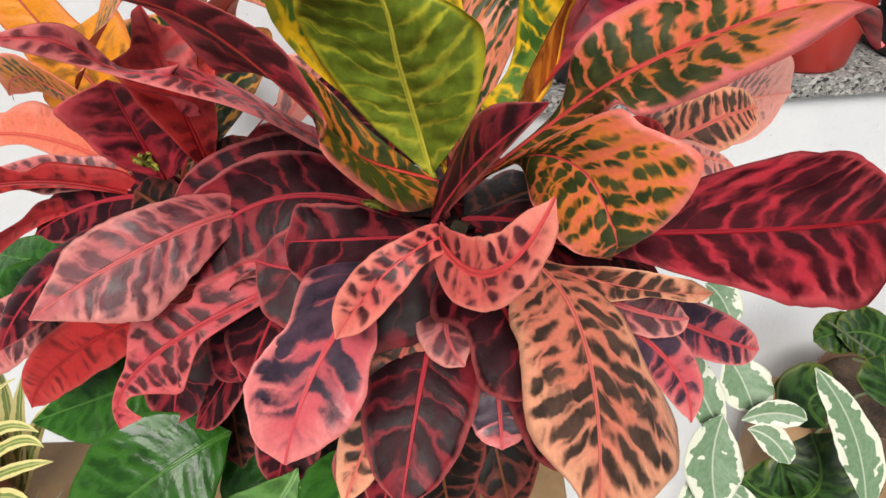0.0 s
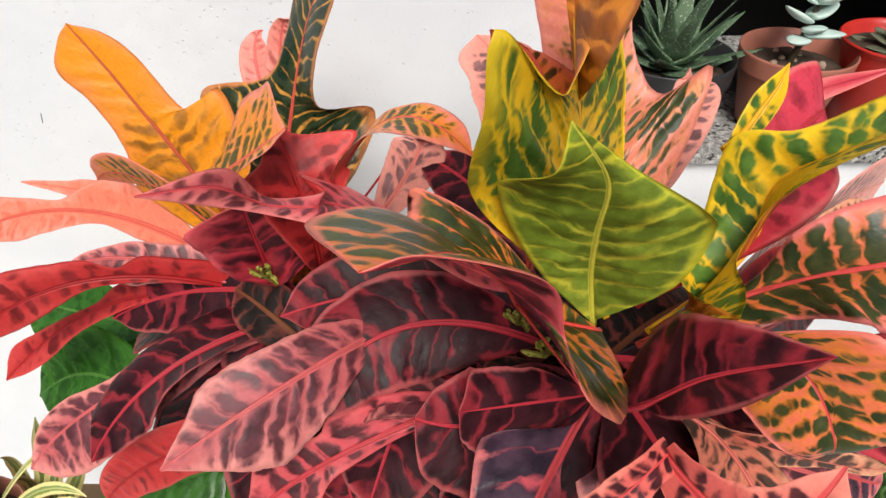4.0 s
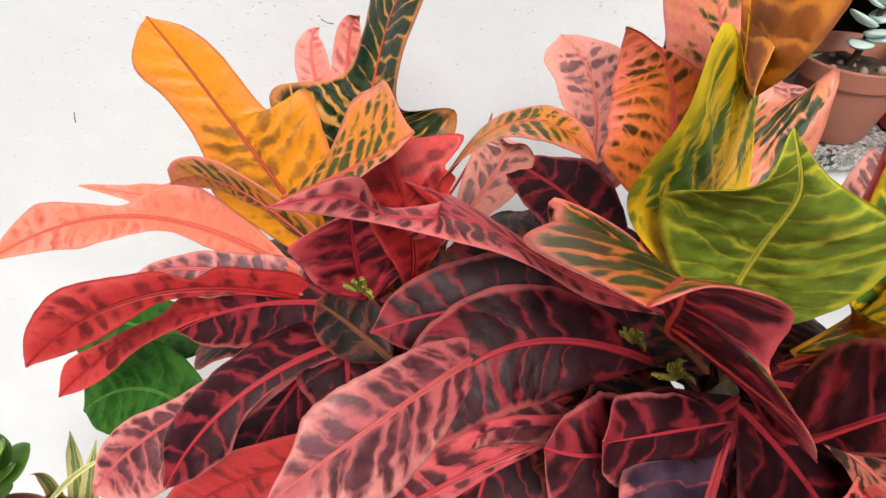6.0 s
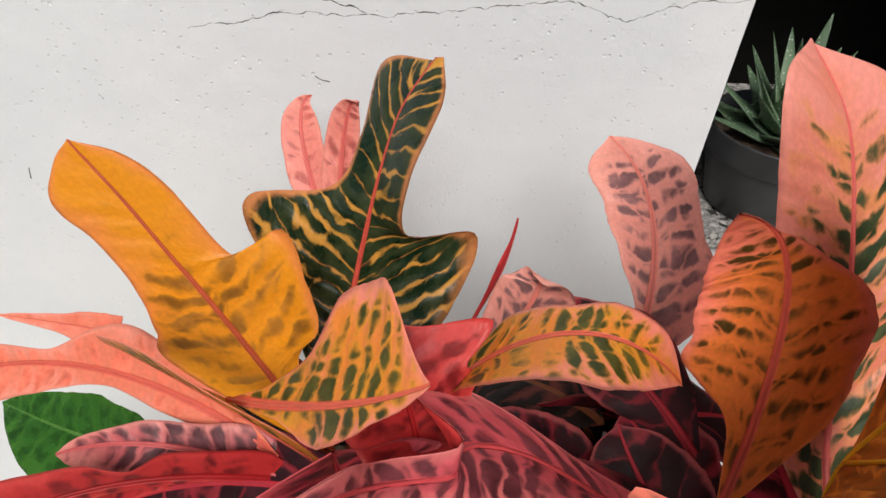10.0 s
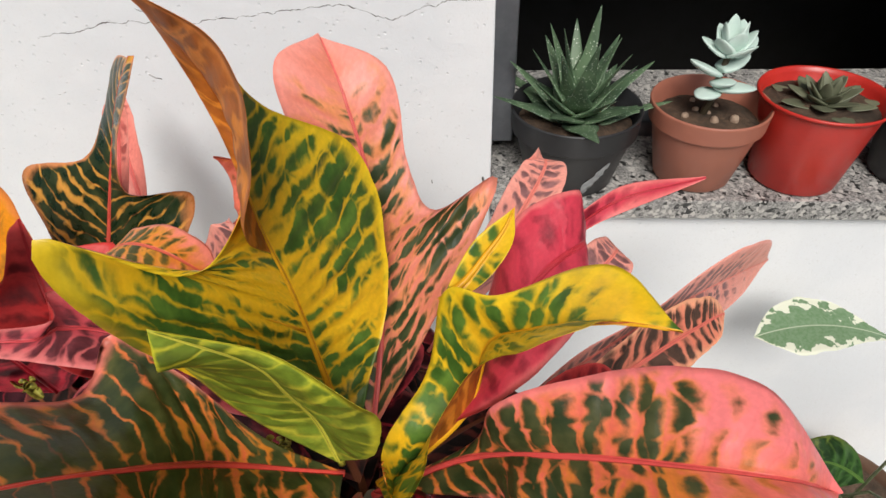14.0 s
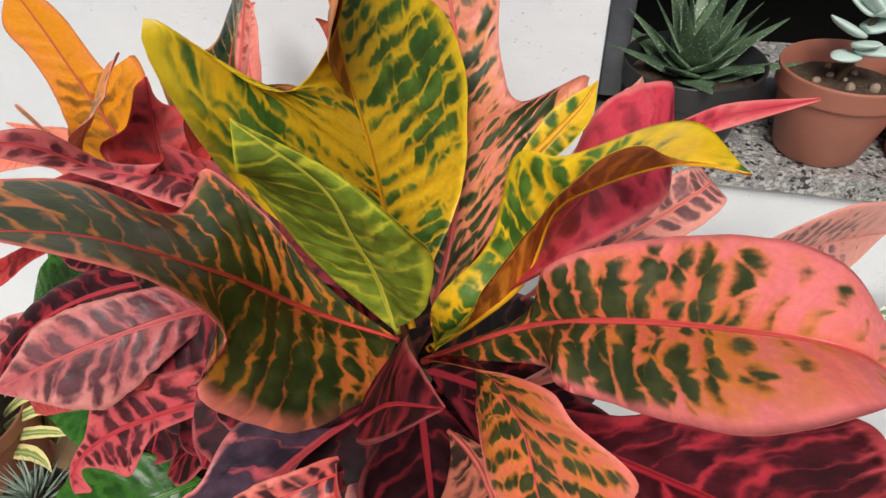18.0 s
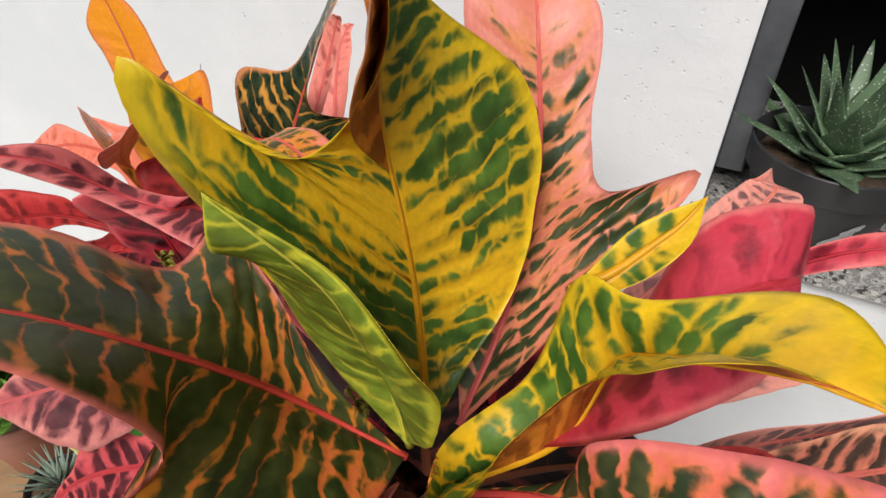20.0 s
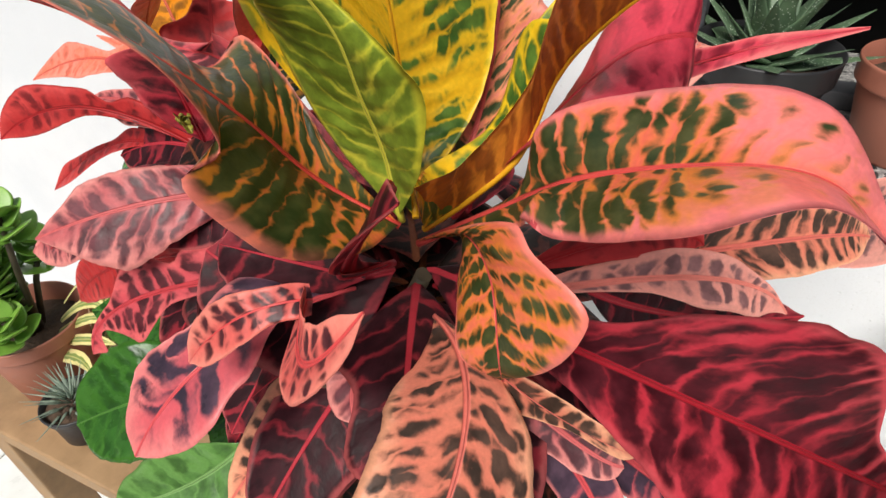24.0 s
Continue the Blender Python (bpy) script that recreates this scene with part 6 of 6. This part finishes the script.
leaf((0.609, 0.676, 1.025), (0.571, 0.687, 1.046), (0.533, 0.685, 1.047), (0.292, 0.691, 0.662), 0.030, (0, 0.45, 0.75, 0.92, 1, 1, 0.95, 0.85, 0.7, 0.45, 0), (0, 0.45, 0.75, 0.92, 1, 1, 0.95, 0.85, 0.7, 0.45, 0), "deepgreen", sweep=0.3, plant=variegated_plant)
leaf((0.408, 0.498, 1.138), (0.395, 0.513, 1.156), (0.420, 0.520, 1.162), (0.945, -0.133, -0.296), 0.030, (0, 0.45, 0.75, 0.92, 1, 1, 0.95, 0.85, 0.7, 0.45, 0), (0, 0.45, 0.75, 0.92, 1, 1, 0.95, 0.85, 0.7, 0.45, 0), "deepgreen", sweep=0.3, plant=variegated_plant)
leaf((0.359, 0.436, 1.132), (0.384, 0.454, 1.134), (0.383, 0.483, 1.154), (0.915, -0.402, -0.023), 0.040, (0, 0.45, 0.75, 0.92, 1, 1, 0.95, 0.85, 0.7, 0.45, 0), (0, 0.45, 0.75, 0.92, 1, 1, 0.95, 0.85, 0.7, 0.45, 0), "deepgreen", sweep=0.3, plant=variegated_plant)
leaf((0.465, 0.509, 1.144), (0.469, 0.528, 1.151), (0.473, 0.553, 1.165), (0.988, -0.065, -0.144), 0.025, (0, 0.45, 0.75, 0.92, 1, 1, 0.95, 0.85, 0.7, 0.45, 0), (0, 0.45, 0.75, 0.92, 1, 1, 0.95, 0.85, 0.7, 0.45, 0), "deepgreen", sweep=0.3, plant=variegated_plant)
leaf((0.379, 0.453, 1.118), (0.350, 0.449, 1.117), (0.324, 0.460, 1.134), (0.280, 0.637, 0.718), 0.035, (0, 0.45, 0.75, 0.92, 1, 1, 0.95, 0.85, 0.7, 0.45, 0), (0, 0.45, 0.75, 0.92, 1, 1, 0.95, 0.85, 0.7, 0.45, 0), "deepgreen", sweep=0.3, plant=variegated_plant)
leaf((-0.399, 0.508, 1.099), (-0.354, 0.524, 1.132), (-0.307, 0.517, 1.135), (-0.301, 0.765, 0.570), 0.006, (0.6, 0.8, 0.9, 1, 1, 1, 0.9, 0.8, 0.6, 0.3, 0), (0.6, 0.8, 0.9, 1, 1, 1, 0.9, 0.8, 0.6, 0.3, 0), "striped", sweep=0.2, fold=0.25, plant=striped_plant)
leaf((-0.400, 0.497, 1.086), (-0.344, 0.516, 1.119), (-0.304, 0.509, 1.122), (-0.308, 0.757, 0.576), 0.006, (0.6, 0.8, 0.9, 1, 1, 1, 0.9, 0.8, 0.6, 0.3, 0), (0.6, 0.8, 0.9, 1, 1, 1, 0.9, 0.8, 0.6, 0.3, 0), "striped", sweep=0.2, fold=0.25, plant=striped_plant)
leaf((-0.400, 0.490, 1.077), (-0.346, 0.500, 1.098), (-0.296, 0.501, 1.110), (-0.267, 0.744, 0.613), 0.006, (0.6, 0.8, 0.9, 1, 1, 1, 0.9, 0.8, 0.6, 0.3, 0), (0.6, 0.8, 0.9, 1, 1, 1, 0.9, 0.8, 0.6, 0.3, 0), "striped", sweep=0.2, fold=0.25, plant=striped_plant)
leaf((-0.401, 0.479, 1.064), (-0.352, 0.483, 1.080), (-0.316, 0.472, 1.078), (-0.037, 0.755, 0.654), 0.008, (0.6, 0.8, 0.9, 1, 1, 1, 0.9, 0.8, 0.6, 0.3, 0), (0.6, 0.8, 0.9, 1, 1, 1, 0.9, 0.8, 0.6, 0.3, 0), "striped", sweep=0.2, fold=0.25, plant=striped_plant)
leaf((-0.398, 0.521, 1.117), (-0.361, 0.537, 1.158), (-0.324, 0.546, 1.180), (-0.500, 0.853, 0.147), 0.003, (0.6, 0.8, 0.9, 1, 1, 1, 0.9, 0.8, 0.6, 0.3, 0), (0.6, 0.8, 0.9, 1, 1, 1, 0.9, 0.8, 0.6, 0.3, 0), "striped", sweep=0.2, fold=0.25, plant=striped_plant)
leaf((-0.396, 0.527, 1.024), (-0.392, 0.568, 1.092), (-0.395, 0.597, 1.140), (0.999, -0.029, 0.026), 0.010, (0.6, 0.8, 0.9, 1, 1, 1, 0.9, 0.8, 0.6, 0.3, 0), (0.6, 0.8, 0.9, 1, 1, 1, 0.9, 0.8, 0.6, 0.3, 0), "striped", sweep=0.2, fold=0.25, plant=striped_plant)
leaf((-0.390, 0.527, 1.024), (-0.381, 0.556, 1.079), (-0.370, 0.592, 1.133), (0.989, -0.112, -0.097), 0.010, (0.6, 0.8, 0.9, 1, 1, 1, 0.9, 0.8, 0.6, 0.3, 0), (0.6, 0.8, 0.9, 1, 1, 1, 0.9, 0.8, 0.6, 0.3, 0), "striped", sweep=0.2, fold=0.25, plant=striped_plant)
leaf((-0.402, 0.527, 1.024), (-0.415, 0.564, 1.087), (-0.433, 0.570, 1.108), (0.941, 0.126, 0.315), 0.009, (0.6, 0.8, 0.9, 1, 1, 1, 0.9, 0.8, 0.6, 0.3, 0), (0.6, 0.8, 0.9, 1, 1, 1, 0.9, 0.8, 0.6, 0.3, 0), "striped", sweep=0.2, fold=0.25, plant=striped_plant)
leaf((-0.396, 0.527, 1.024), (-0.403, 0.557, 1.078), (-0.430, 0.553, 1.088), (0.877, 0.142, 0.460), 0.008, (0.6, 0.8, 0.9, 1, 1, 1, 0.9, 0.8, 0.6, 0.3, 0), (0.6, 0.8, 0.9, 1, 1, 1, 0.9, 0.8, 0.6, 0.3, 0), "striped", sweep=0.2, fold=0.25, plant=striped_plant)
leaf((-0.390, 0.523, 1.020), (-0.366, 0.551, 1.070), (-0.341, 0.569, 1.110), (0.909, -0.256, -0.329), 0.010, (0.6, 0.8, 0.9, 1, 1, 1, 0.9, 0.8, 0.6, 0.3, 0), (0.6, 0.8, 0.9, 1, 1, 1, 0.9, 0.8, 0.6, 0.3, 0), "striped", sweep=0.2, fold=0.25, plant=striped_plant)


def undergrowth(stem, top, count, reach, seed):
    """Filler leaves round a stem under its rosette, canopy shade put into their colour."""
    rnd = random.Random(seed)
    for k in range(count):
        turn = k * 2.4 + rnd.uniform(-0.3, 0.3)
        z = top - 0.005 - 0.11 * k / count
        out = Vector((math.cos(turn), math.sin(turn), 0))
        r = reach * rnd.uniform(0.75, 1.1)
        base = Vector((stem[0], stem[1], z)) + out * 0.006
        tip = base + out * r + Vector((0, 0, -0.035 - 0.5 * r * k / count + rnd.uniform(-0.01, 0.02)))
        mid = (base + tip) / 2 + Vector((0, 0, 0.012))
        side = Vector((-math.sin(turn), math.cos(turn), rnd.uniform(-0.25, 0.25))) * -1
        shape = ((0, 0.3, 0.55, 0.85, 1, 0.8, 0.65, 0.7, 0.72, 0.5, 0), (0, 0.5, 0.8, 0.95, 1, 1, 0.95, 0.85, 0.7, 0.45, 0))[k % 2]
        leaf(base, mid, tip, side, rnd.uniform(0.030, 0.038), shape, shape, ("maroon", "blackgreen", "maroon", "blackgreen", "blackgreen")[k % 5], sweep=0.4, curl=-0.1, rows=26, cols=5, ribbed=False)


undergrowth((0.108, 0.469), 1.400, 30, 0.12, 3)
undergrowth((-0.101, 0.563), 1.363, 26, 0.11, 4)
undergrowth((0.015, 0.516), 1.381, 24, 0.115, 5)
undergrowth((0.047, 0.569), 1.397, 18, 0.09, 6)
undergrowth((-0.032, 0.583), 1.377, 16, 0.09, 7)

for foot, head in (((0.05, 0.51, 1.08), (0.108, 0.469, 1.392)), ((0.01, 0.54, 1.08), (-0.101, 0.563, 1.373)), ((0.03, 0.53, 1.08), (0.015, 0.516, 1.361))):
    f, h = Vector(foot), Vector(head)
    pts = [f.lerp(h, k / 8) + Vector((0.006 * math.sin(k * 1.7), 0.006 * math.cos(k * 1.3), 0)) for k in range(9)]
    part("stem", tube_bm(pts, [0.008 - 0.0004 * k for k in range(9)], 10), STEM, croton)


# ---- bench, pots and what grows in them ----
bench = thing("plant_bench", (0.0, 0.6, 0.0), "worn wooden plant bench against the wall", "bench")
part("top_board", box_bm((-0.62, 0.40, 0.972), (0.20, 0.50, 1.0), 0.003), WOOD, bench)
part("top_board", box_bm((-0.62, 0.503, 0.972), (0.20, 0.60, 1.0), 0.003), WOOD, bench)
for x in (-0.58, 0.13):
    for y in (0.42, 0.53):
        part("leg", box_bm((x, y, 0.0), (x + 0.05, y + 0.05, 0.971), 0.003), WOOD, bench)


def pot(name, where, rim_r, base_r, height, lip, mat, label, soil=0.8):
    root = thing(name, where, label, "flower pot")
    t = 0.0025
    prof = [(0.001, 0.0), (base_r - 0.004, 0.0), (base_r, 0.004), (rim_r - 0.0042 - lip * 0.06, height - lip - 0.001), (rim_r - 0.004 - lip * 0.06, height - lip), (rim_r - 0.0022, height - lip + 0.0002), (rim_r - 0.0014, height - lip + 0.001), (rim_r - 0.0012, height - lip + 0.003), (rim_r - 0.0004, height - 0.004), (rim_r, height - 0.002), (rim_r - 0.001, height),
            (rim_r - t, height - 0.001), (rim_r - t - 0.003, height - lip), (base_r, height * 0.4), (0.001, height * 0.4)]
    part("pot_wall", lathe_bm(prof, 56, where), mat, root)
    r = base_r + (rim_r - base_r) * soil - 0.004
    bm = lathe_bm([(r, height * soil - 0.003), (r * 0.85, height * soil), (r * 0.5, height * soil + 0.002), (r * 0.2, height * soil + 0.003), (0.0005, height * soil + 0.003)], 40, where)
    for v in bm.verts:
        v.co.z += 0.0025 * noise.noise(v.co * 190)
    part("soil", bm, SOIL, root)
    return root


def stone(root, where, r, mat, k):
    bm = bmesh.new()
    bmesh.ops.create_icosphere(bm, subdivisions=2, radius=r)
    for v in bm.verts:
        v.co = Vector(where) + v.co * (1 + 0.4 * noise.noise(v.co * 120 + Vector((k, 0, 0))))
    part("pebble", bm, mat, root)


PEBBLE = plain("pebble", (0.45, 0.34, 0.25), (0.25, 0.17, 0.12), 150, 0.8)
aloe_pot = pot("flower_pot", (0.267, 0.893, 1.298), 0.068, 0.048, 0.089, 0.026, BLACKPOT, "worn black plastic pot on the granite sill")
terra_pot = pot("flower_pot", (0.404, 0.896, 1.298), 0.060, 0.041, 0.091, 0.022, TERRA, "terracotta-coloured plastic pot on the granite sill")
red_pot = pot("flower_pot", (0.513, 0.894, 1.298), 0.063, 0.045, 0.100, 0.006, REDPOT, "bright red plastic pot on the granite sill", 0.88)


def scrape(root, where, turn, low, high, wide):
    """Pale peeled patch on the side of the first pot, ragged at its edges."""
    bm = bmesh.new()
    rows, cols = 14, 8
    grid = []
    for i in range(rows + 1):
        f = i / rows
        h = low + (high - low) * f
        half = wide * (math.sin(math.pi * min(1, 0.06 + f * 0.9)) ** 0.7) * (0.75 + 0.5 * noise.noise((f * 9, 1.3, 0)))
        mid = turn + 0.42 * (f - 0.5) + 0.06 * noise.noise((f * 7, 5.1, 0))
        r = 0.048 + 0.0142 * (h - 0.004) / 0.058 + 0.0005
        grid.append([bm.verts.new((where[0] + r * math.cos(mid + half * (2 * j / cols - 1) / r), where[1] + r * math.sin(mid + half * (2 * j / cols - 1) / r), where[2] + h + 0.003 * noise.noise((j * 0.8, f * 5, 2)))) for j in range(cols + 1)])
    for a, b in zip(grid, grid[1:]):
        for j in range(cols):
            bm.faces.new((a[j], a[j + 1], b[j + 1], b[j])).smooth = True
    part("scrape", bm, plain("scraped_plastic", (0.50, 0.52, 0.52), (0.22, 0.23, 0.24), 160, 0.7), root, "pale peeled patch")


scrape(aloe_pot, (0.267, 0.893, 1.298), math.radians(-70), 0.010, 0.048, 0.009)
next_pot = pot("flower_pot", (0.645, 0.898, 1.298), 0.062, 0.045, 0.10, 0.02, BLACKPOT, "black plastic pot on the granite sill")
jade_pot = pot("flower_pot", (-0.43, 0.49, 1.0), 0.062, 0.045, 0.11, 0.02, TERRA, "terracotta pot on the wooden bench")
small_pot = pot("flower_pot", (-0.335, 0.45, 1.0), 0.036, 0.028, 0.055, 0.01, BLACKPOT, "small black pot on the wooden bench", 0.9)
brown_pot = pot("flower_pot", (0.66, 0.72, 0.795), 0.085, 0.065, 0.10, 0.02, BROWNPOT, "brown plastic pot of the variegated plant on a low wooden stand", 0.85)
stand = thing("plant_stand", (0.66, 0.72, 0.0), "low wooden plant stand under the brown pot", "plant stand")
part("top_board", box_bm((0.55, 0.61, 0.775), (0.77, 0.83, 0.795), 0.003), WOOD, stand)
for x in (0.56, 0.72):
    for y in (0.62, 0.78):
        part("leg", box_bm((x, y, 0.0), (x + 0.04, y + 0.04, 0.775), 0.003), WOOD, stand)
for k, (x, y, z) in enumerate(((0.42, 0.52, 1.20), (0.50, 0.55, 1.22), (0.60, 0.66, 1.26), (0.45, 0.60, 1.16), (0.40, 0.50, 1.12))):
    foot = Vector((0.66 + 0.012 * math.cos(k * 2), 0.72 + 0.012 * math.sin(k * 2), 0.878))
    head = Vector((x, y, z))
    part("stem", tube_bm([foot, foot.lerp(head, 0.5) + Vector((0, 0, 0.025)), head], [0.0022, 0.0016, 0.0012], 8), GREENSTEM, variegated_plant)
big_pot = pot("flower_pot", (0.03, 0.53, 1.0), 0.10, 0.075, 0.11, 0.02, BLACKPOT, "black plastic pot that holds the croton")
for k in range(7):
    a = k * 2.4
    stone(terra_pot, (0.404 + 0.012 * k ** 0.5 * math.cos(a), 0.896 + 0.012 * k ** 0.5 * math.sin(a), 1.298 + 0.0755), 0.003 + 0.001 * (k % 3), PEBBLE, k)


def succulent_leaf_bm(base, tip, wide, thick, point=0.0, rise=0.0, side=None, seg=12, ring=10):
    """A fleshy leaf: a lens-shaped section swelling and closing from base to tip; point 1 makes it a spike."""
    base, tip = Vector(base), Vector(tip)
    t = (tip - base).normalized()
    lat = Vector(side) if side else t.cross(Vector((0, 0, 1)))
    lat = (lat - t * lat.dot(t)).normalized()
    nor = lat.cross(t)
    bm = bmesh.new()
    rows = []
    for k in range(seg + 1):
        s = k / seg
        swell = (1 - point) * math.sin(math.pi * (0.12 + 0.88 * s) ** 0.9) ** 0.6 + point * (1 - s) ** 0.75 * (0.7 + 0.3 * math.sin(math.pi * min(1, s * 2)))
        swell = max(swell, 0.02)
        c = base.lerp(tip, s) + nor * rise * math.sin(math.pi * s * 0.5) * s
        line = []
        for j in range(ring):
            a = j * math.tau / ring
            up = math.sin(a)
            line.append(bm.verts.new(c + lat * (wide * swell * math.cos(a)) + nor * (thick * swell * (up if up < 0 else up * 0.35))))
        rows.append(line)
    for a, b in zip(rows, rows[1:]):
        for j in range(ring):
            bm.faces.new((a[j], a[(j + 1) % ring], b[(j + 1) % ring], b[j])).smooth = True
    bm.faces.new(rows[0][::-1])
    bm.faces.new(rows[-1])
    return bm


def spotted(name, colour, dark, spot, amount, scale):
    n = Nodes(name, 0.5)
    p = n.place()
    d = n.cells(p, scale)
    broad = n.noise(p, 30, 3)
    col = n.mix(n.span(broad, 0.35, 0.65), dark, colour)
    col = n.mix(n.math("MULTIPLY", n.span(d, 0.16, 0.26, 1.0, 0.0), amount), col, spot)
    n.bump(n.noise(p, 300, 3), 0.2, 0.0005)
    return n.done(col)


ALOE = spotted("aloe_skin", (0.11, 0.18, 0.095), (0.055, 0.10, 0.055), (0.55, 0.62, 0.50), 0.8, 320)
GHOST = plain("ghost_plant_skin", (0.62, 0.74, 0.68), (0.48, 0.62, 0.56), 80, 0.6)
ECHEV = plain("echeveria_skin", (0.21, 0.22, 0.14), (0.12, 0.13, 0.08), 90, 0.55)
JADE = plain("jade_skin", (0.22, 0.42, 0.06), (0.11, 0.25, 0.03), 60, 0.4)
SILVER = plain("silver_skin", (0.36, 0.44, 0.36), (0.18, 0.24, 0.18), 120, 0.6)

rnd = random.Random(11)
aloe = thing("aloe_plant", (0.267, 0.893, 1.371), "spiky green aloe with pale speckles in the black pot", "plant")
for k in range(26):
    a, up = k * 2.39996, k / 25
    r = 0.092 * (1 - 0.62 * up) * rnd.uniform(0.82, 1.08)
    h = 0.014 + 0.070 * up * rnd.uniform(0.85, 1.1)
    b = Vector((0.267 + 0.012 * (1 - up) * math.cos(a), 0.893 + 0.012 * (1 - up) * math.sin(a), 1.369 + 0.02 * up))
    tip = b + Vector((r * math.cos(a), r * math.sin(a), h))
    part("leaf", succulent_leaf_bm(b, tip, 0.0225 - 0.005 * up, 0.005, 1.0, 0.006), ALOE, aloe)

ghost = thing("ghost_plant", (0.404, 0.896, 1.373), "pale blue-green ghost plant on a bare stem", "plant")
top = Vector((0.408, 0.896, 1.437))
part("stem", tube_bm([(0.398, 0.896, 1.368), (0.404, 0.897, 1.390), (0.405, 0.896, 1.415), top], [0.0042, 0.0036, 0.0032, 0.003], 10), STEM, ghost)
for k in range(12):
    a, up = k * 2.39996 + 0.5, k / 11
    r = 0.030 * (1 - 0.72 * up)
    b = top + Vector((0.002 * math.cos(a), 0.002 * math.sin(a), 0.006 * up))
    part("leaf", succulent_leaf_bm(b, b + Vector((r * math.cos(a), r * math.sin(a), 0.010 + 0.020 * up)), 0.0150 - 0.005 * up, 0.0045, 0.2, 0.003), GHOST, ghost)
for k, (dx, dy, z, dz) in enumerate(((-0.034, -0.010, 1.420, 0.018), (0.034, -0.018, 1.407, 0.004), (-0.022, -0.022, 1.402, 0.002), (0.008, -0.022, 1.412, 0.006), (0.030, 0.012, 1.424, 0.010))):
    b = Vector((0.402, 0.893, z))
    part("leaf", succulent_leaf_bm(b, b + Vector((dx, dy, dz)), 0.0130, 0.0060, 0.1), GHOST, ghost)

echeveria = thing("echeveria_plant", (0.516, 0.894, 1.385), "flat olive-grey echeveria rosette in the red pot", "plant")
for k in range(24):
    a, up = k * 2.39996, k / 23
    r = 0.052 * (1 - 0.85 * up)
    b = Vector((0.516 + 0.004 * math.cos(a), 0.894 + 0.004 * math.sin(a), 1.382 + 0.012 * up))
    part("leaf", succulent_leaf_bm(b, b + Vector((r * math.cos(a), r * math.sin(a), 0.002 + 0.020 * up)), 0.0165 - 0.010 * up, 0.0035, 0.35, 0.003), ECHEV, echeveria)

jade = thing("jade_plant", (-0.43, 0.49, 1.09), "jade plant with rounded bright green leaves", "plant")
for s in range(13):
    a = s * 2.4
    head = Vector((-0.437 + 0.055 * math.cos(a) * (s % 3) / 2, 0.485 + 0.055 * math.sin(a) * (s % 3) / 2, 1.150 + 0.036 * (s % 5)))
    foot = Vector((-0.43 + 0.01 * math.cos(a), 0.49 + 0.01 * math.sin(a), 1.085))
    part("stem", tube_bm([foot, foot.lerp(head, 0.5) + Vector((0, 0, 0.01)), head], [0.004, 0.0035, 0.003], 8), STEM, jade)
    for k in range(9):
        b2, up = k * 2.39996 + s, k / 8
        q = head + Vector((0, 0, -0.03 + 0.035 * up))
        d = Vector((math.cos(b2), math.sin(b2), 0.35 + 0.5 * up)).normalized() * (0.038 - 0.010 * up)
        part("leaf", succulent_leaf_bm(q, q + d, 0.0175, 0.0034, 0.0, 0.002), JADE, jade)

spiky = thing("spiky_succulent", (-0.335, 0.45, 1.05), "small grey-green succulent with fine pointed leaves", "plant")
for k in range(46):
    a, up = k * 2.39996, k / 45
    b = Vector((-0.335 + 0.02 * (1 - up) * math.cos(a), 0.45 + 0.02 * (1 - up) * math.sin(a), 1.05 + 0.01 * up))
    part("leaf", succulent_leaf_bm(b, b + Vector((0.042 * (1 - 0.6 * up) * math.cos(a + 0.3), 0.042 * (1 - 0.6 * up) * math.sin(a + 0.3), 0.008 + 0.035 * up)), 0.0024, 0.0018, 1.0, seg=6, ring=6), SILVER, spiky)
